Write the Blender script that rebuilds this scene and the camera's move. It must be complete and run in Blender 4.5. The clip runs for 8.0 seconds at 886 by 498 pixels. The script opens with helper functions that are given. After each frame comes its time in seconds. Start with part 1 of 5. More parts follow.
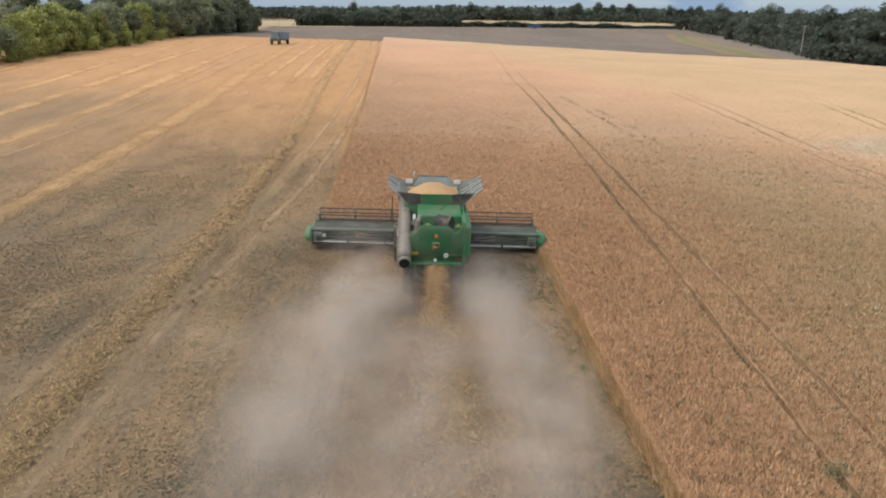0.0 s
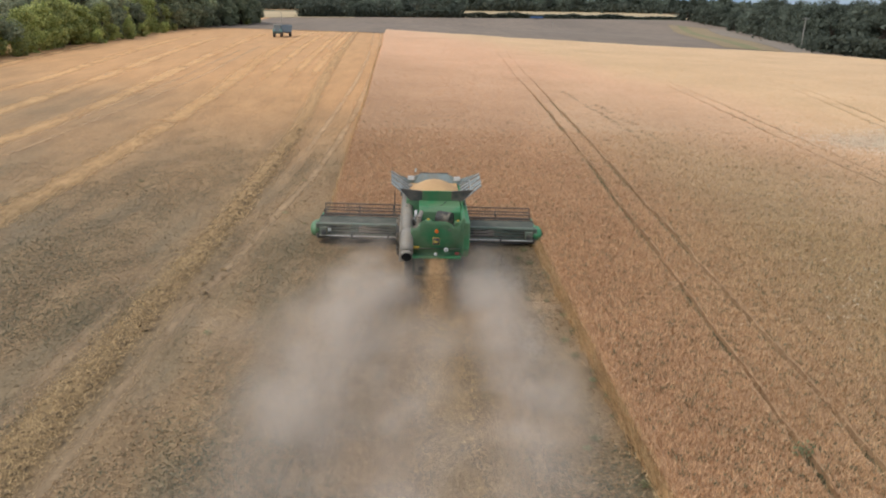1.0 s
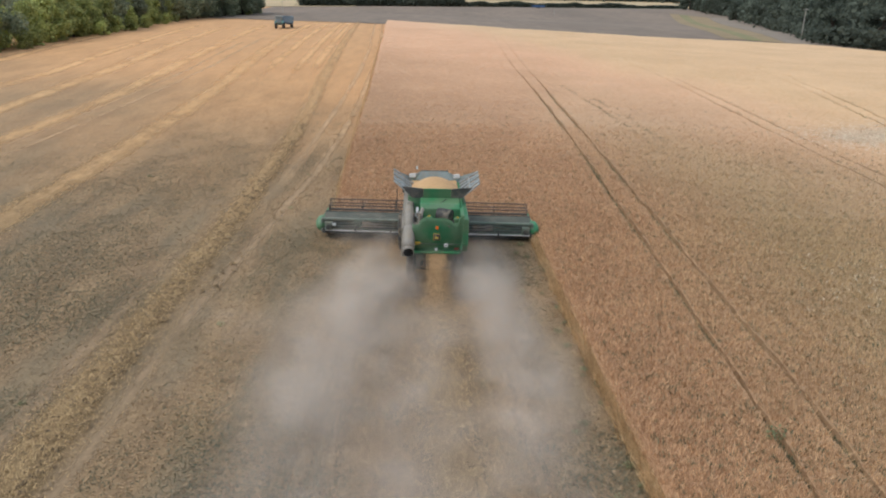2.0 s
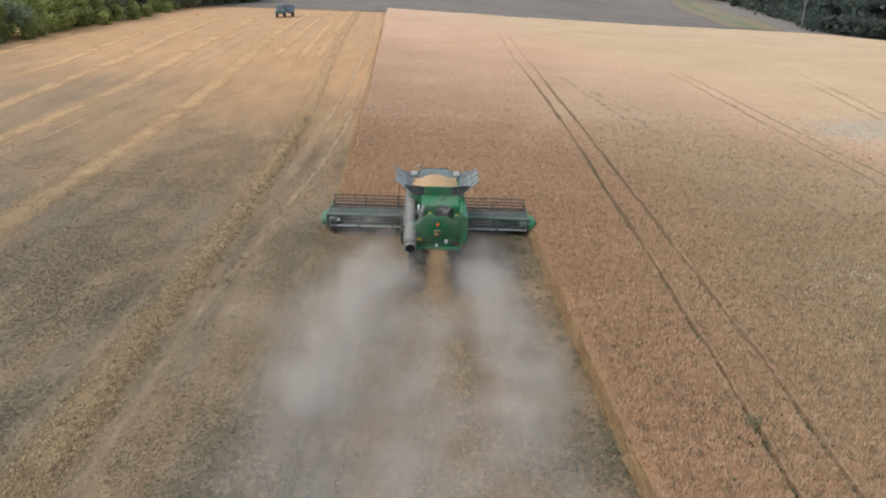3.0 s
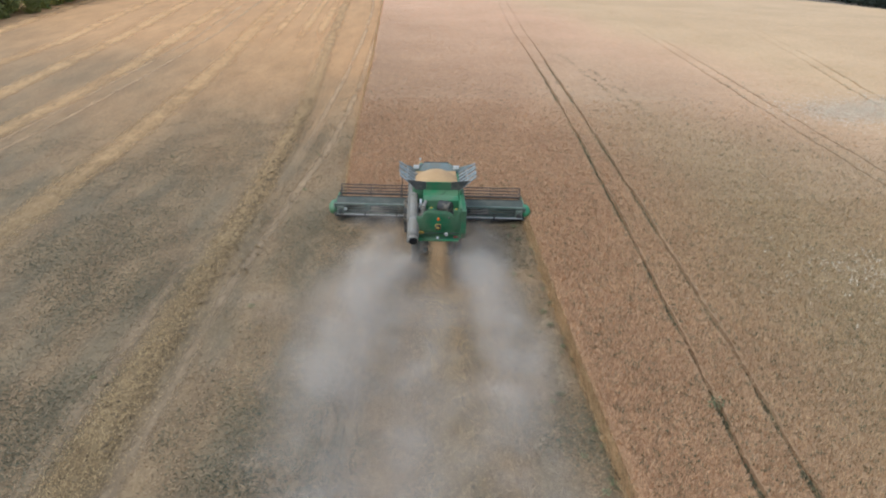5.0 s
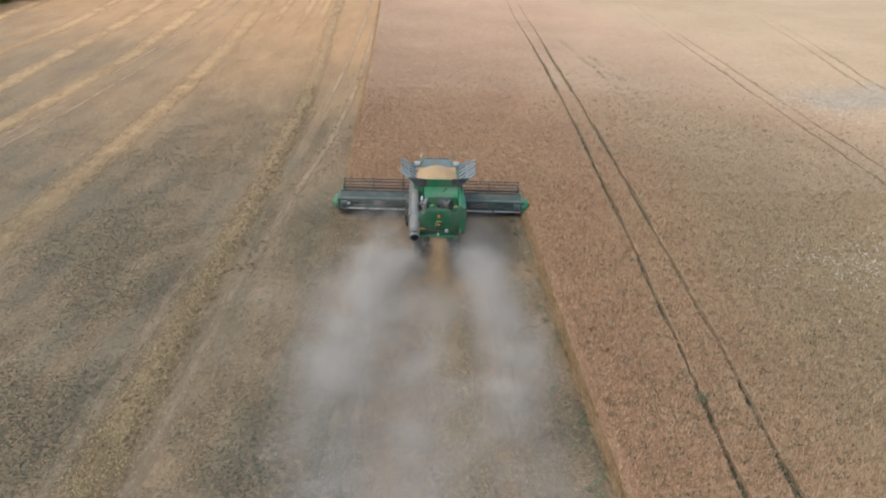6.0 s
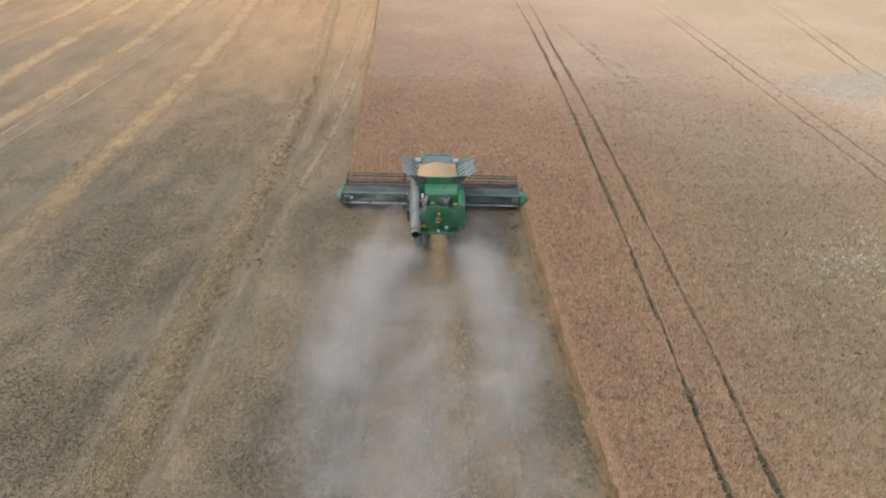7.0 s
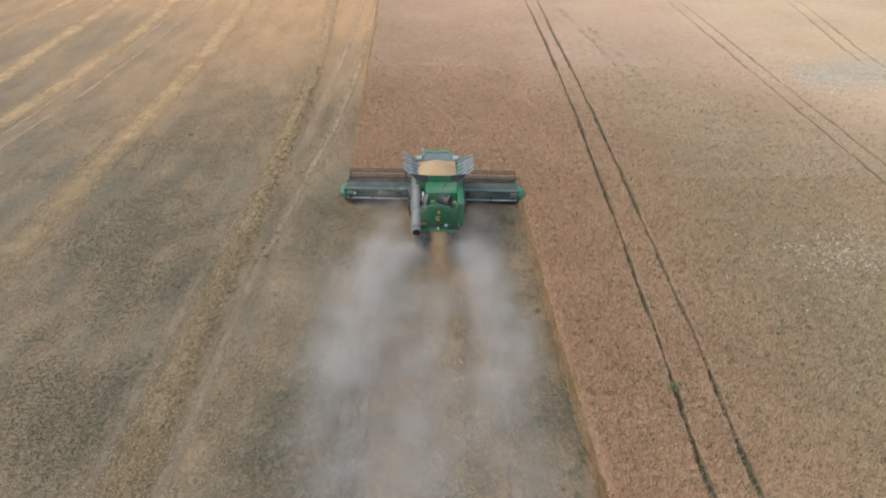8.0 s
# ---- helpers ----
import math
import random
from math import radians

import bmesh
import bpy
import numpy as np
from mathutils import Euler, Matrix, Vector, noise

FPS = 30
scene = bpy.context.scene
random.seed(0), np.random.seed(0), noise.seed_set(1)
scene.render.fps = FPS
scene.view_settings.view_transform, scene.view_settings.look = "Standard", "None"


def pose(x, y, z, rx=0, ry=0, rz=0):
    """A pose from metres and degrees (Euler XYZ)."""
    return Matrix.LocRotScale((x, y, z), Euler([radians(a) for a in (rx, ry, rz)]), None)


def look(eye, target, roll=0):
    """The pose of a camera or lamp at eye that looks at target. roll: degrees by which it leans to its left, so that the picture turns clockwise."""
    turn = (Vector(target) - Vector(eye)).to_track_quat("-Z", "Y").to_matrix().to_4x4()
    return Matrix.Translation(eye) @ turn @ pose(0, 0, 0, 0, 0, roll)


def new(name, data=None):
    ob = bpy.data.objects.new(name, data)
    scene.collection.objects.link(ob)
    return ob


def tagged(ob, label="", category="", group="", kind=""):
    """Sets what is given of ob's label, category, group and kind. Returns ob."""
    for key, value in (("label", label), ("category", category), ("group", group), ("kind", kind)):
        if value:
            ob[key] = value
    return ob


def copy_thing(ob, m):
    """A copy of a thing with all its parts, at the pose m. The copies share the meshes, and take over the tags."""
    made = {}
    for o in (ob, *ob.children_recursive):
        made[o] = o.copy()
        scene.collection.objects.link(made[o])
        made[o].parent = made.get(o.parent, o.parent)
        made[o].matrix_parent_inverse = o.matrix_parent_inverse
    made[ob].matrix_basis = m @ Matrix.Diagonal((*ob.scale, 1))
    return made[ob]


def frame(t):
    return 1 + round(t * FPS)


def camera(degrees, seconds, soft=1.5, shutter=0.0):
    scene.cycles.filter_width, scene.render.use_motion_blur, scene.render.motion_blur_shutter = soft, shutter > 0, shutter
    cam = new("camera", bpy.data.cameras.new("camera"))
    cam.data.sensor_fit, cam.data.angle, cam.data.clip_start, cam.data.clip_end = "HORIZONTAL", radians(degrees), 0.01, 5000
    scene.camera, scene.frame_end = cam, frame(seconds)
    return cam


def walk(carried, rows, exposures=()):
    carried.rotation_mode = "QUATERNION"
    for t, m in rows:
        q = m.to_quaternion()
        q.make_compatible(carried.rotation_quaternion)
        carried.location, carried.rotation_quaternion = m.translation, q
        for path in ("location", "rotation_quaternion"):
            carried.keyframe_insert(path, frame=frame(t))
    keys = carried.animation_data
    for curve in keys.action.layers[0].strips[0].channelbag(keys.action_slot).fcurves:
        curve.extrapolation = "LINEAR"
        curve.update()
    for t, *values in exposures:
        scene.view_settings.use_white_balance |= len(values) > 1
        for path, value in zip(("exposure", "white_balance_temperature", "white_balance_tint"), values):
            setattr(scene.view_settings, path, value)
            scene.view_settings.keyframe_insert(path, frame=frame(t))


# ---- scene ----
cam = camera(64.0, 8.0, soft=2.0)
# seconds, place in metres, turn in degrees; x across the rows, y along the harvester's way
ROWS = [
    (0, -0.496, -34.534, 11.485, 71.702, -0.748, -1.999),
    (0.5, -0.487, -35.207, 11.764, 71.356, -0.753, -1.916),
    (1, -0.484, -35.890, 12.080, 70.986, -0.751, -1.849),
    (1.5, -0.485, -36.569, 12.436, 70.578, -0.745, -1.796),
    (3, -0.517, -38.479, 13.749, 69.028, -0.708, -1.700),
    (3.5, -0.533, -39.050, 14.272, 68.381, -0.688, -1.681),
    (4, -0.548, -39.581, 14.838, 67.666, -0.664, -1.664),
    (4.5, -0.560, -40.072, 15.447, 66.885, -0.633, -1.648),
    (6, -0.550, -41.334, 17.522, 64.208, -0.472, -1.575),
    (6.5, -0.519, -41.704, 18.292, 63.238, -0.383, -1.533),
    (7, -0.468, -42.065, 19.097, 62.254, -0.269, -1.478),
    (7.5, -0.391, -42.429, 19.936, 61.273, -0.125, -1.407),
    (8, -0.283, -42.810, 20.804, 60.318, 0.056, -1.318),
]
EXPOSURES = [(0.0, -0.25, 6450, 8), (1.5, -0.28, 6250, 7), (3.0, -0.29, 5720, 4), (4.5, -0.29, 5520, 3), (8.0, -0.26, 5500, 3)]
walk(cam, [(t, pose(x, y, z, rx, ry, rz)) for t, x, y, z, rx, ry, rz in ROWS], EXPOSURES)

# ---- sky and sun ----
SUN_ELEVATION, SUN_AZIMUTH = 50.0, 250.0  # degrees; azimuth clockwise from the harvester's way
world = bpy.data.worlds.new("sky")
scene.world = world
world.use_nodes = True
wn, wl = world.node_tree.nodes, world.node_tree.links
sky = wn.new("ShaderNodeTexSky")
sky.sky_type, sky.sun_disc = "NISHITA", False
sky.sun_elevation, sky.sun_rotation = radians(SUN_ELEVATION), radians(SUN_AZIMUTH)
sky.air_density, sky.dust_density, sky.ozone_density = 1.0, 0.6, 2.0
# broken cloud in the sky
tc = wn.new("ShaderNodeTexCoord")
cmap = wn.new("ShaderNodeMapping")
cmap.inputs["Scale"].default_value = (2.0, 2.0, 9.0)
cn = wn.new("ShaderNodeTexNoise")
cn.inputs["Scale"].default_value, cn.inputs["Detail"].default_value = 2.2, 6.0
cr = wn.new("ShaderNodeValToRGB")
cr.color_ramp.elements[0].position, cr.color_ramp.elements[1].position = 0.36, 0.60
cmix = wn.new("ShaderNodeMix")
cmix.data_type = "RGBA"
# cloud is brighter overhead than near the horizon
cz, cg, cc = wn.new("ShaderNodeSeparateXYZ"), wn.new("ShaderNodeMapRange"), wn.new("ShaderNodeMix")
cg.inputs["From Max"].default_value = 0.5
cc.data_type = "RGBA"
cc.inputs["A"].default_value, cc.inputs["B"].default_value = (1.7, 2.4, 3.5, 1), (6.8, 6.7, 6.6, 1)
wl.new(tc.outputs["Generated"], cz.inputs[0])
wl.new(cz.outputs["Z"], cg.inputs["Value"])
wl.new(cg.outputs["Result"], cc.inputs["Factor"])
wl.new(cc.outputs["Result"], cmix.inputs["B"])
wl.new(tc.outputs["Generated"], cmap.inputs["Vector"])
wl.new(cmap.outputs["Vector"], cn.inputs["Vector"])
wl.new(cn.outputs["Fac"], cr.inputs["Fac"])
# a veil of thin cloud closes the sky towards the horizon
veil, most = wn.new("ShaderNodeMapRange"), wn.new("ShaderNodeMath")
veil.inputs["From Max"].default_value, veil.inputs["To Min"].default_value, veil.inputs["To Max"].default_value = 0.10, 0.9, 0.0
most.operation = "MAXIMUM"
wl.new(cz.outputs["Z"], veil.inputs["Value"])
wl.new(veil.outputs["Result"], most.inputs[0])
wl.new(cr.outputs["Color"], most.inputs[1])
wl.new(most.outputs[0], cmix.inputs["Factor"])
wl.new(sky.outputs["Color"], cmix.inputs["A"])
wl.new(cmix.outputs["Result"], wn["Background"].inputs["Color"])
wn["Background"].inputs["Strength"].default_value = 0.19
sun = new("sun", bpy.data.lights.new("sun", "SUN"))
sun.data.energy, sun.data.angle, sun.data.color = 2.1, radians(18.0), (1.0, 0.93, 0.82)
sa = radians(SUN_AZIMUTH)
sd = Vector((math.sin(sa) * math.cos(radians(SUN_ELEVATION)), math.cos(sa) * math.cos(radians(SUN_ELEVATION)), math.sin(radians(SUN_ELEVATION))))
sun.matrix_world = look(tuple(sd * 300), (0, 0, 0))


# ---- materials ----
def leafy(m):
    """Lets light through the leaves of a foliage material."""
    n, l = m.node_tree.nodes, m.node_tree.links
    p, tl, x = n["Principled BSDF"], n.new("ShaderNodeBsdfTranslucent"), n.new("ShaderNodeMixShader")
    x.inputs["Fac"].default_value = 0.45
    info, mr, vm = n.new("ShaderNodeObjectInfo"), n.new("ShaderNodeMapRange"), n.new("ShaderNodeVectorMath")
    mr.inputs["To Min"].default_value, mr.inputs["To Max"].default_value = 0.72, 1.38
    vm.operation = "SCALE"
    l.new(info.outputs["Random"], mr.inputs["Value"])
    l.new(p.inputs["Base Color"].links[0].from_socket, vm.inputs[0])
    l.new(mr.outputs["Result"], vm.inputs["Scale"])
    l.new(vm.outputs["Vector"], p.inputs["Base Color"])
    l.new(vm.outputs["Vector"], tl.inputs["Color"])
    l.new(p.outputs[0], x.inputs[1])
    l.new(tl.outputs[0], x.inputs[2])
    l.new(x.outputs[0], n["Material Output"].inputs["Surface"])
    return m


def mat(name, dark, light, scale=3.0, fine=40.0, rough=0.8, metal=0.0, bump=0.2, island=0.0, stain=None, coords="Object", stretch=(1, 1, 1), coat=0.0, drift=None, gold=None, late=None):
    """A two-scale noise material: dark to light over a broad noise, fine grain on top; island: how far each piece varies on its own."""
    drifts = [d for d in (gold, drift, late) if d]
    m = bpy.data.materials.new(name)
    m.use_nodes = True
    n, l = m.node_tree.nodes, m.node_tree.links
    p = n["Principled BSDF"]
    p.inputs["Roughness"].default_value, p.inputs["Metallic"].default_value = rough, metal
    p.inputs["Coat Weight"].default_value = coat
    t = n.new("ShaderNodeTexCoord")
    mp = n.new("ShaderNodeMapping")
    mp.inputs["Scale"].default_value = stretch
    if coords == "World":
        g = n.new("ShaderNodeNewGeometry")
        l.new(g.outputs["Position"], mp.inputs["Vector"])
    else:
        l.new(t.outputs[coords], mp.inputs["Vector"])
    a, b = n.new("ShaderNodeTexNoise"), n.new("ShaderNodeTexNoise")
    a.inputs["Scale"].default_value, a.inputs["Detail"].default_value = scale, 5.0
    b.inputs["Scale"].default_value, b.inputs["Detail"].default_value = fine, 4.0
    for q in (a, b):
        l.new(mp.outputs["Vector"], q.inputs["Vector"])
    add = n.new("ShaderNodeMath")
    add.operation = "MULTIPLY_ADD"
    add.inputs[1].default_value = 0.5
    half = n.new("ShaderNodeMath")
    half.operation, half.inputs[1].default_value = "MULTIPLY", 0.5
    l.new(b.outputs["Fac"], half.inputs[0])
    l.new(a.outputs["Fac"], add.inputs[0])
    l.new(half.outputs[0], add.inputs[2])
    value = add.outputs[0]
    if island:
        g2 = n.new("ShaderNodeNewGeometry")
        mr = n.new("ShaderNodeMapRange")
        mr.inputs["To Min"].default_value, mr.inputs["To Max"].default_value = -island, island
        l.new(g2.outputs["Random Per Island"], mr.inputs["Value"])
        s = n.new("ShaderNodeMath")
        s.operation = "ADD"
        l.new(value, s.inputs[0])
        l.new(mr.outputs["Result"], s.inputs[1])
        value = s.outputs[0]
    r = n.new("ShaderNodeValToRGB")
    r.color_ramp.elements[0].position, r.color_ramp.elements[1].position = 0.34, 0.66
    r.color_ramp.elements[0].color, r.color_ramp.elements[1].color = (*dark, 1), (*light, 1)
    l.new(value, r.inputs["Fac"])
    colour = r.outputs["Color"]
    if stain:
        c = n.new("ShaderNodeTexNoise")
        c.inputs["Scale"].default_value, c.inputs["Detail"].default_value = stain[1], 3.0
        l.new(mp.outputs["Vector"], c.inputs["Vector"])
        rr = n.new("ShaderNodeMapRange")
        rr.inputs["From Min"].default_value, rr.inputs["From Max"].default_value = stain[2], stain[2] + 0.16
        rr.inputs["To Max"].default_value = stain[3]
        l.new(c.outputs["Fac"], rr.inputs["Value"])
        x = n.new("ShaderNodeMix")
        x.data_type = "RGBA"
        x.inputs["B"].default_value = (*stain[0], 1)
        l.new(rr.outputs["Result"], x.inputs["Factor"])
        l.new(colour, x.inputs["A"])
        colour = x.outputs["Result"]
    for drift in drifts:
        # a further pair of colours that takes over across the field, drift and late painting in far sunshine: (dark,
        # light, start, end, share of x, share of y)
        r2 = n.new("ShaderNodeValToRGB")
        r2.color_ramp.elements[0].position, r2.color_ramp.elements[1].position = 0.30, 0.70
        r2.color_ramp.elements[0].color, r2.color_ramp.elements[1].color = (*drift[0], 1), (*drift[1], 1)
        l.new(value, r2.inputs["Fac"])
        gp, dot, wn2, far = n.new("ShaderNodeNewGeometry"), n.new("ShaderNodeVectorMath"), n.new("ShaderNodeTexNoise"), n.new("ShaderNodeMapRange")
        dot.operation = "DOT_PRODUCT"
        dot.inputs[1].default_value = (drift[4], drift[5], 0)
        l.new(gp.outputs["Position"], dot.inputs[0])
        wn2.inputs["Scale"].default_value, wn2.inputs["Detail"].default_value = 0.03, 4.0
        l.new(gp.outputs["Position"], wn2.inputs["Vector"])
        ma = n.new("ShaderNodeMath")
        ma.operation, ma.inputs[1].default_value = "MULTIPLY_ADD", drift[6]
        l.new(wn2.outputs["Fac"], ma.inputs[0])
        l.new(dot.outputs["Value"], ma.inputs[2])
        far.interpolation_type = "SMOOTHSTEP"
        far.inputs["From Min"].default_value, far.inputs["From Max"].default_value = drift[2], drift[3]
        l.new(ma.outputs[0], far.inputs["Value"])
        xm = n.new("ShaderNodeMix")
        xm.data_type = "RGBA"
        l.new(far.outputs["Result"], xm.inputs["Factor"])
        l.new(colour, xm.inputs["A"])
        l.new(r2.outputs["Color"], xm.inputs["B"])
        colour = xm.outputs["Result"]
    l.new(colour, p.inputs["Base Color"])
    if bump:
        bm = n.new("ShaderNodeBump")
        bm.inputs["Strength"].default_value = bump
        bm.inputs["Distance"].default_value = 0.05
        l.new(value, bm.inputs["Height"])
        l.new(bm.outputs["Normal"], p.inputs["Normal"])
    return m


def feathered(m, size, low, most=1.0):
    """Fades a field mark out towards its edges and in patches, by the mesh's own cover values."""
    n, l = m.node_tree.nodes, m.node_tree.links
    p, tr, x = n["Principled BSDF"], n.new("ShaderNodeBsdfTransparent"), n.new("ShaderNodeMixShader")
    a = n.new("ShaderNodeAttribute")
    a.attribute_name = "cover"
    g, ns = n.new("ShaderNodeNewGeometry"), n.new("ShaderNodeTexNoise")
    ns.inputs["Scale"].default_value, ns.inputs["Detail"].default_value = size, 5.0
    sm = n.new("ShaderNodeMapping")
    sm.inputs["Scale"].default_value = (1.0, 0.4, 1.0)
    l.new(g.outputs["Position"], sm.inputs["Vector"])
    l.new(sm.outputs["Vector"], ns.inputs["Vector"])
    s = n.new("ShaderNodeMath")
    s.operation = "MULTIPLY_ADD"
    s.inputs[1].default_value = 0.9
    l.new(a.outputs["Fac"], s.inputs[0])
    l.new(ns.outputs["Fac"], s.inputs[2])
    r = n.new("ShaderNodeMapRange")
    r.inputs["From Min"].default_value, r.inputs["From Max"].default_value = low, low + 0.85
    r.inputs["To Max"].default_value = most
    l.new(s.outputs[0], r.inputs["Value"])
    l.new(r.outputs["Result"], x.inputs["Fac"])
    l.new(tr.outputs[0], x.inputs[1])
    l.new(p.outputs[0], x.inputs[2])
    l.new(x.outputs[0], n["Material Output"].inputs["Surface"])
    return m


DUST = (0.30, 0.24, 0.17)
# far stubble painted brighter: sunshine beyond the cloud shadow, put into the colour
SUNLIT_STUBBLE = ((0.44, 0.238, 0.102), (0.70, 0.395, 0.182), 20, 80, 0.6, 1.0, 60)
STUBBLE = mat("stubble_ground", (0.20, 0.131, 0.071), (0.36, 0.245, 0.132), 0.55, 7.0, 0.95, bump=0.7, coords="World", stretch=(1, 0.25, 1), stain=((0.15, 0.132, 0.087), 0.34, 0.455, 0.42), drift=SUNLIT_STUBBLE)
STUBBLE_TUFT = mat("stubble_stalks", (0.24, 0.156, 0.087), (0.44, 0.30, 0.168), 0.45, 5.0, 0.9, bump=0, island=0.34, coords="World", stretch=(1, 0.25, 1), stain=((0.18, 0.158, 0.102), 0.34, 0.455, 0.42), drift=SUNLIT_STUBBLE)
REGROWTH = leafy(mat("green_regrowth", (0.125, 0.126, 0.083), (0.23, 0.216, 0.142), 0.5, 4.0, 0.9, bump=0, island=0.2, coords="World"))
# straw and track colours brighten up the field, painted as if in sun
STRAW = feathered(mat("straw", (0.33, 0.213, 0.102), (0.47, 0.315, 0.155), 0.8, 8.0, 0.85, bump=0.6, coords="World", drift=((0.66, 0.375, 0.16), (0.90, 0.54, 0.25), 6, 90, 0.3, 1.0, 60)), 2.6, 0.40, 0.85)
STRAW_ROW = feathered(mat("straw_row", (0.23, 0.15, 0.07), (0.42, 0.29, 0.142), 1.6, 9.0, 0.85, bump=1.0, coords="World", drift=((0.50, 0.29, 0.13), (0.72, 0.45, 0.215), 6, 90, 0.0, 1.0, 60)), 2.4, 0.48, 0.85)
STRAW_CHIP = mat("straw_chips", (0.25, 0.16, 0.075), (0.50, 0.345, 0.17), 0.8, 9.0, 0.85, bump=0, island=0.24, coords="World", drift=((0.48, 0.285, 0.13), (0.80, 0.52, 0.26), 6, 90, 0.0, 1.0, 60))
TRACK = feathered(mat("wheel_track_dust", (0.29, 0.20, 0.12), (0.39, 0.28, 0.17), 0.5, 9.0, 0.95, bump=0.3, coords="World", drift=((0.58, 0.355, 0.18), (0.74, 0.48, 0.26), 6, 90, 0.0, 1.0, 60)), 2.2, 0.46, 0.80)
WHEELING = mat("tramline_soil", (0.12, 0.095, 0.055), (0.28, 0.205, 0.118), 1.2, 6.0, 0.95, bump=0.5, coords="World", stain=((0.09, 0.10, 0.05), 0.35, 0.5, 0.6))
CLOD = mat("clod", (0.12, 0.08, 0.042), (0.28, 0.185, 0.09), 3.0, 20.0, 0.95, bump=0.6, island=0.25)
# far crop and ears lightened the same way, sunlight painted by position
SUNLIT_CROP = ((0.58, 0.335, 0.19), (0.77, 0.477, 0.295), 32, 122, 1.1, 0.9, 45)
SUNLIT_EARS = ((0.68, 0.395, 0.228), (0.92, 0.585, 0.37), 32, 122, 1.1, 0.9, 45)
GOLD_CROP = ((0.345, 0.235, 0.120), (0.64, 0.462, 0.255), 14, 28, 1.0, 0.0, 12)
# golden crop on the far right, with the sunshine painted in
SUNLIT_GOLD_CROP = ((0.55, 0.355, 0.19), (0.74, 0.50, 0.29), 92, 130, 2.0, 0.45, 45)
SUNLIT_GOLD_EARS = ((0.64, 0.42, 0.225), (0.88, 0.61, 0.36), 92, 130, 2.0, 0.45, 45)
CROP = mat("ripe_crop", (0.30, 0.168, 0.089), (0.45, 0.268, 0.145), 0.10, 2.2, 0.9, bump=0.5, coords="World", drift=SUNLIT_CROP, late=SUNLIT_GOLD_CROP, gold=((0.28, 0.195, 0.110), (0.42, 0.302, 0.175), 14, 28, 1.0, 0.0, 12))
CROP_BLADE = mat("ripe_ears", (0.39, 0.222, 0.118), (0.74, 0.475, 0.272), 0.25, 3.0, 0.85, bump=0, island=0.50, coords="World", drift=SUNLIT_EARS, late=SUNLIT_GOLD_EARS, gold=GOLD_CROP)
CROP_SIDE = mat("crop_stalks", (0.33, 0.205, 0.105), (0.54, 0.35, 0.18), 0.9, 5.0, 0.9, bump=0.6, coords="World", stretch=(5, 5, 0.5))
# colours weeds, and the specks standing for shaded gaps among the ears
WEED_GAP = leafy(mat("crop_weeds", (0.10, 0.105, 0.065), (0.20, 0.20, 0.125), 0.5, 4.0, 0.85, bump=0, island=0.2, coords="World"))
LODGED = mat("lodged_crop", (0.68, 0.56, 0.41), (0.86, 0.73, 0.56), 0.6, 4.0, 0.8, bump=0, island=0.2, coords="World")
STRAW_FRESH = mat("fresh_straw", (0.52, 0.345, 0.185), (0.72, 0.50, 0.28), 0.5, 5.0, 0.85, bump=0, island=0.14, coords="World")
STALK = mat("standing_stalks", (0.46, 0.30, 0.15), (0.78, 0.55, 0.30), 0.5, 5.0, 0.85, bump=0, island=0.26, coords="World")
FAR_BROWN = mat("far_stubble", (0.165, 0.125, 0.092), (0.27, 0.20, 0.145), 0.02, 0.25, 0.95, bump=0, coords="World", stretch=(1, 0.3, 1))
FAR_DARK = mat("far_rough_grass", (0.075, 0.082, 0.05), (0.13, 0.135, 0.08), 0.01, 0.1, 0.95, bump=0, coords="World")
FAR_GREEN = mat("far_grass", (0.17, 0.16, 0.07), (0.27, 0.235, 0.105), 0.05, 0.3, 0.95, bump=0, coords="World")
FAR_BAND = mat("far_margin", (0.235, 0.17, 0.09), (0.34, 0.245, 0.13), 0.05, 0.3, 0.95, bump=0, coords="World")
FAR_PALE_GREY = mat("far_grey_stubble", (0.215, 0.17, 0.13), (0.29, 0.235, 0.18), 0.02, 0.3, 0.95, bump=0, coords="World")
FAR_PALE = mat("far_ripe_field", (0.42, 0.31, 0.17), (0.55, 0.42, 0.25), 0.01, 0.2, 0.95, bump=0, coords="World")
LEAF = leafy(mat("foliage", (0.17, 0.195, 0.12), (0.33, 0.345, 0.21), 0.12, 2.0, 0.7, bump=0, island=0.22, coords="World"))
LEAF_LIGHT = leafy(mat("foliage_light", (0.24, 0.275, 0.085), (0.54, 0.55, 0.19), 0.12, 2.0, 0.7, bump=0, island=0.22, coords="World"))
LEAF_DARK = leafy(mat("foliage_far", (0.095, 0.112, 0.084), (0.15, 0.168, 0.122), 0.05, 0.6, 0.8, bump=0, island=0.18, coords="World"))
WEED_LEAF = leafy(mat("weed_leaf", (0.16, 0.175, 0.09), (0.30, 0.30, 0.16), 0.5, 4.0, 0.8, bump=0, island=0.25, coords="World"))
BARK = mat("bark", (0.05, 0.035, 0.025), (0.14, 0.10, 0.07), 2.0, 14.0, 0.9)
GREEN = mat("green_paint", (0.036, 0.195, 0.078), (0.06, 0.255, 0.105), 0.8, 22.0, 0.5, bump=0.03, stain=(DUST, 0.9, 0.38, 0.30), coat=0.1)
GREEN_DUSTY = mat("dusty_green_paint", (0.105, 0.145, 0.11), (0.175, 0.21, 0.165), 1.2, 12.0, 0.6, bump=0.1, stain=((0.22, 0.195, 0.155), 1.2, 0.42, 0.5))
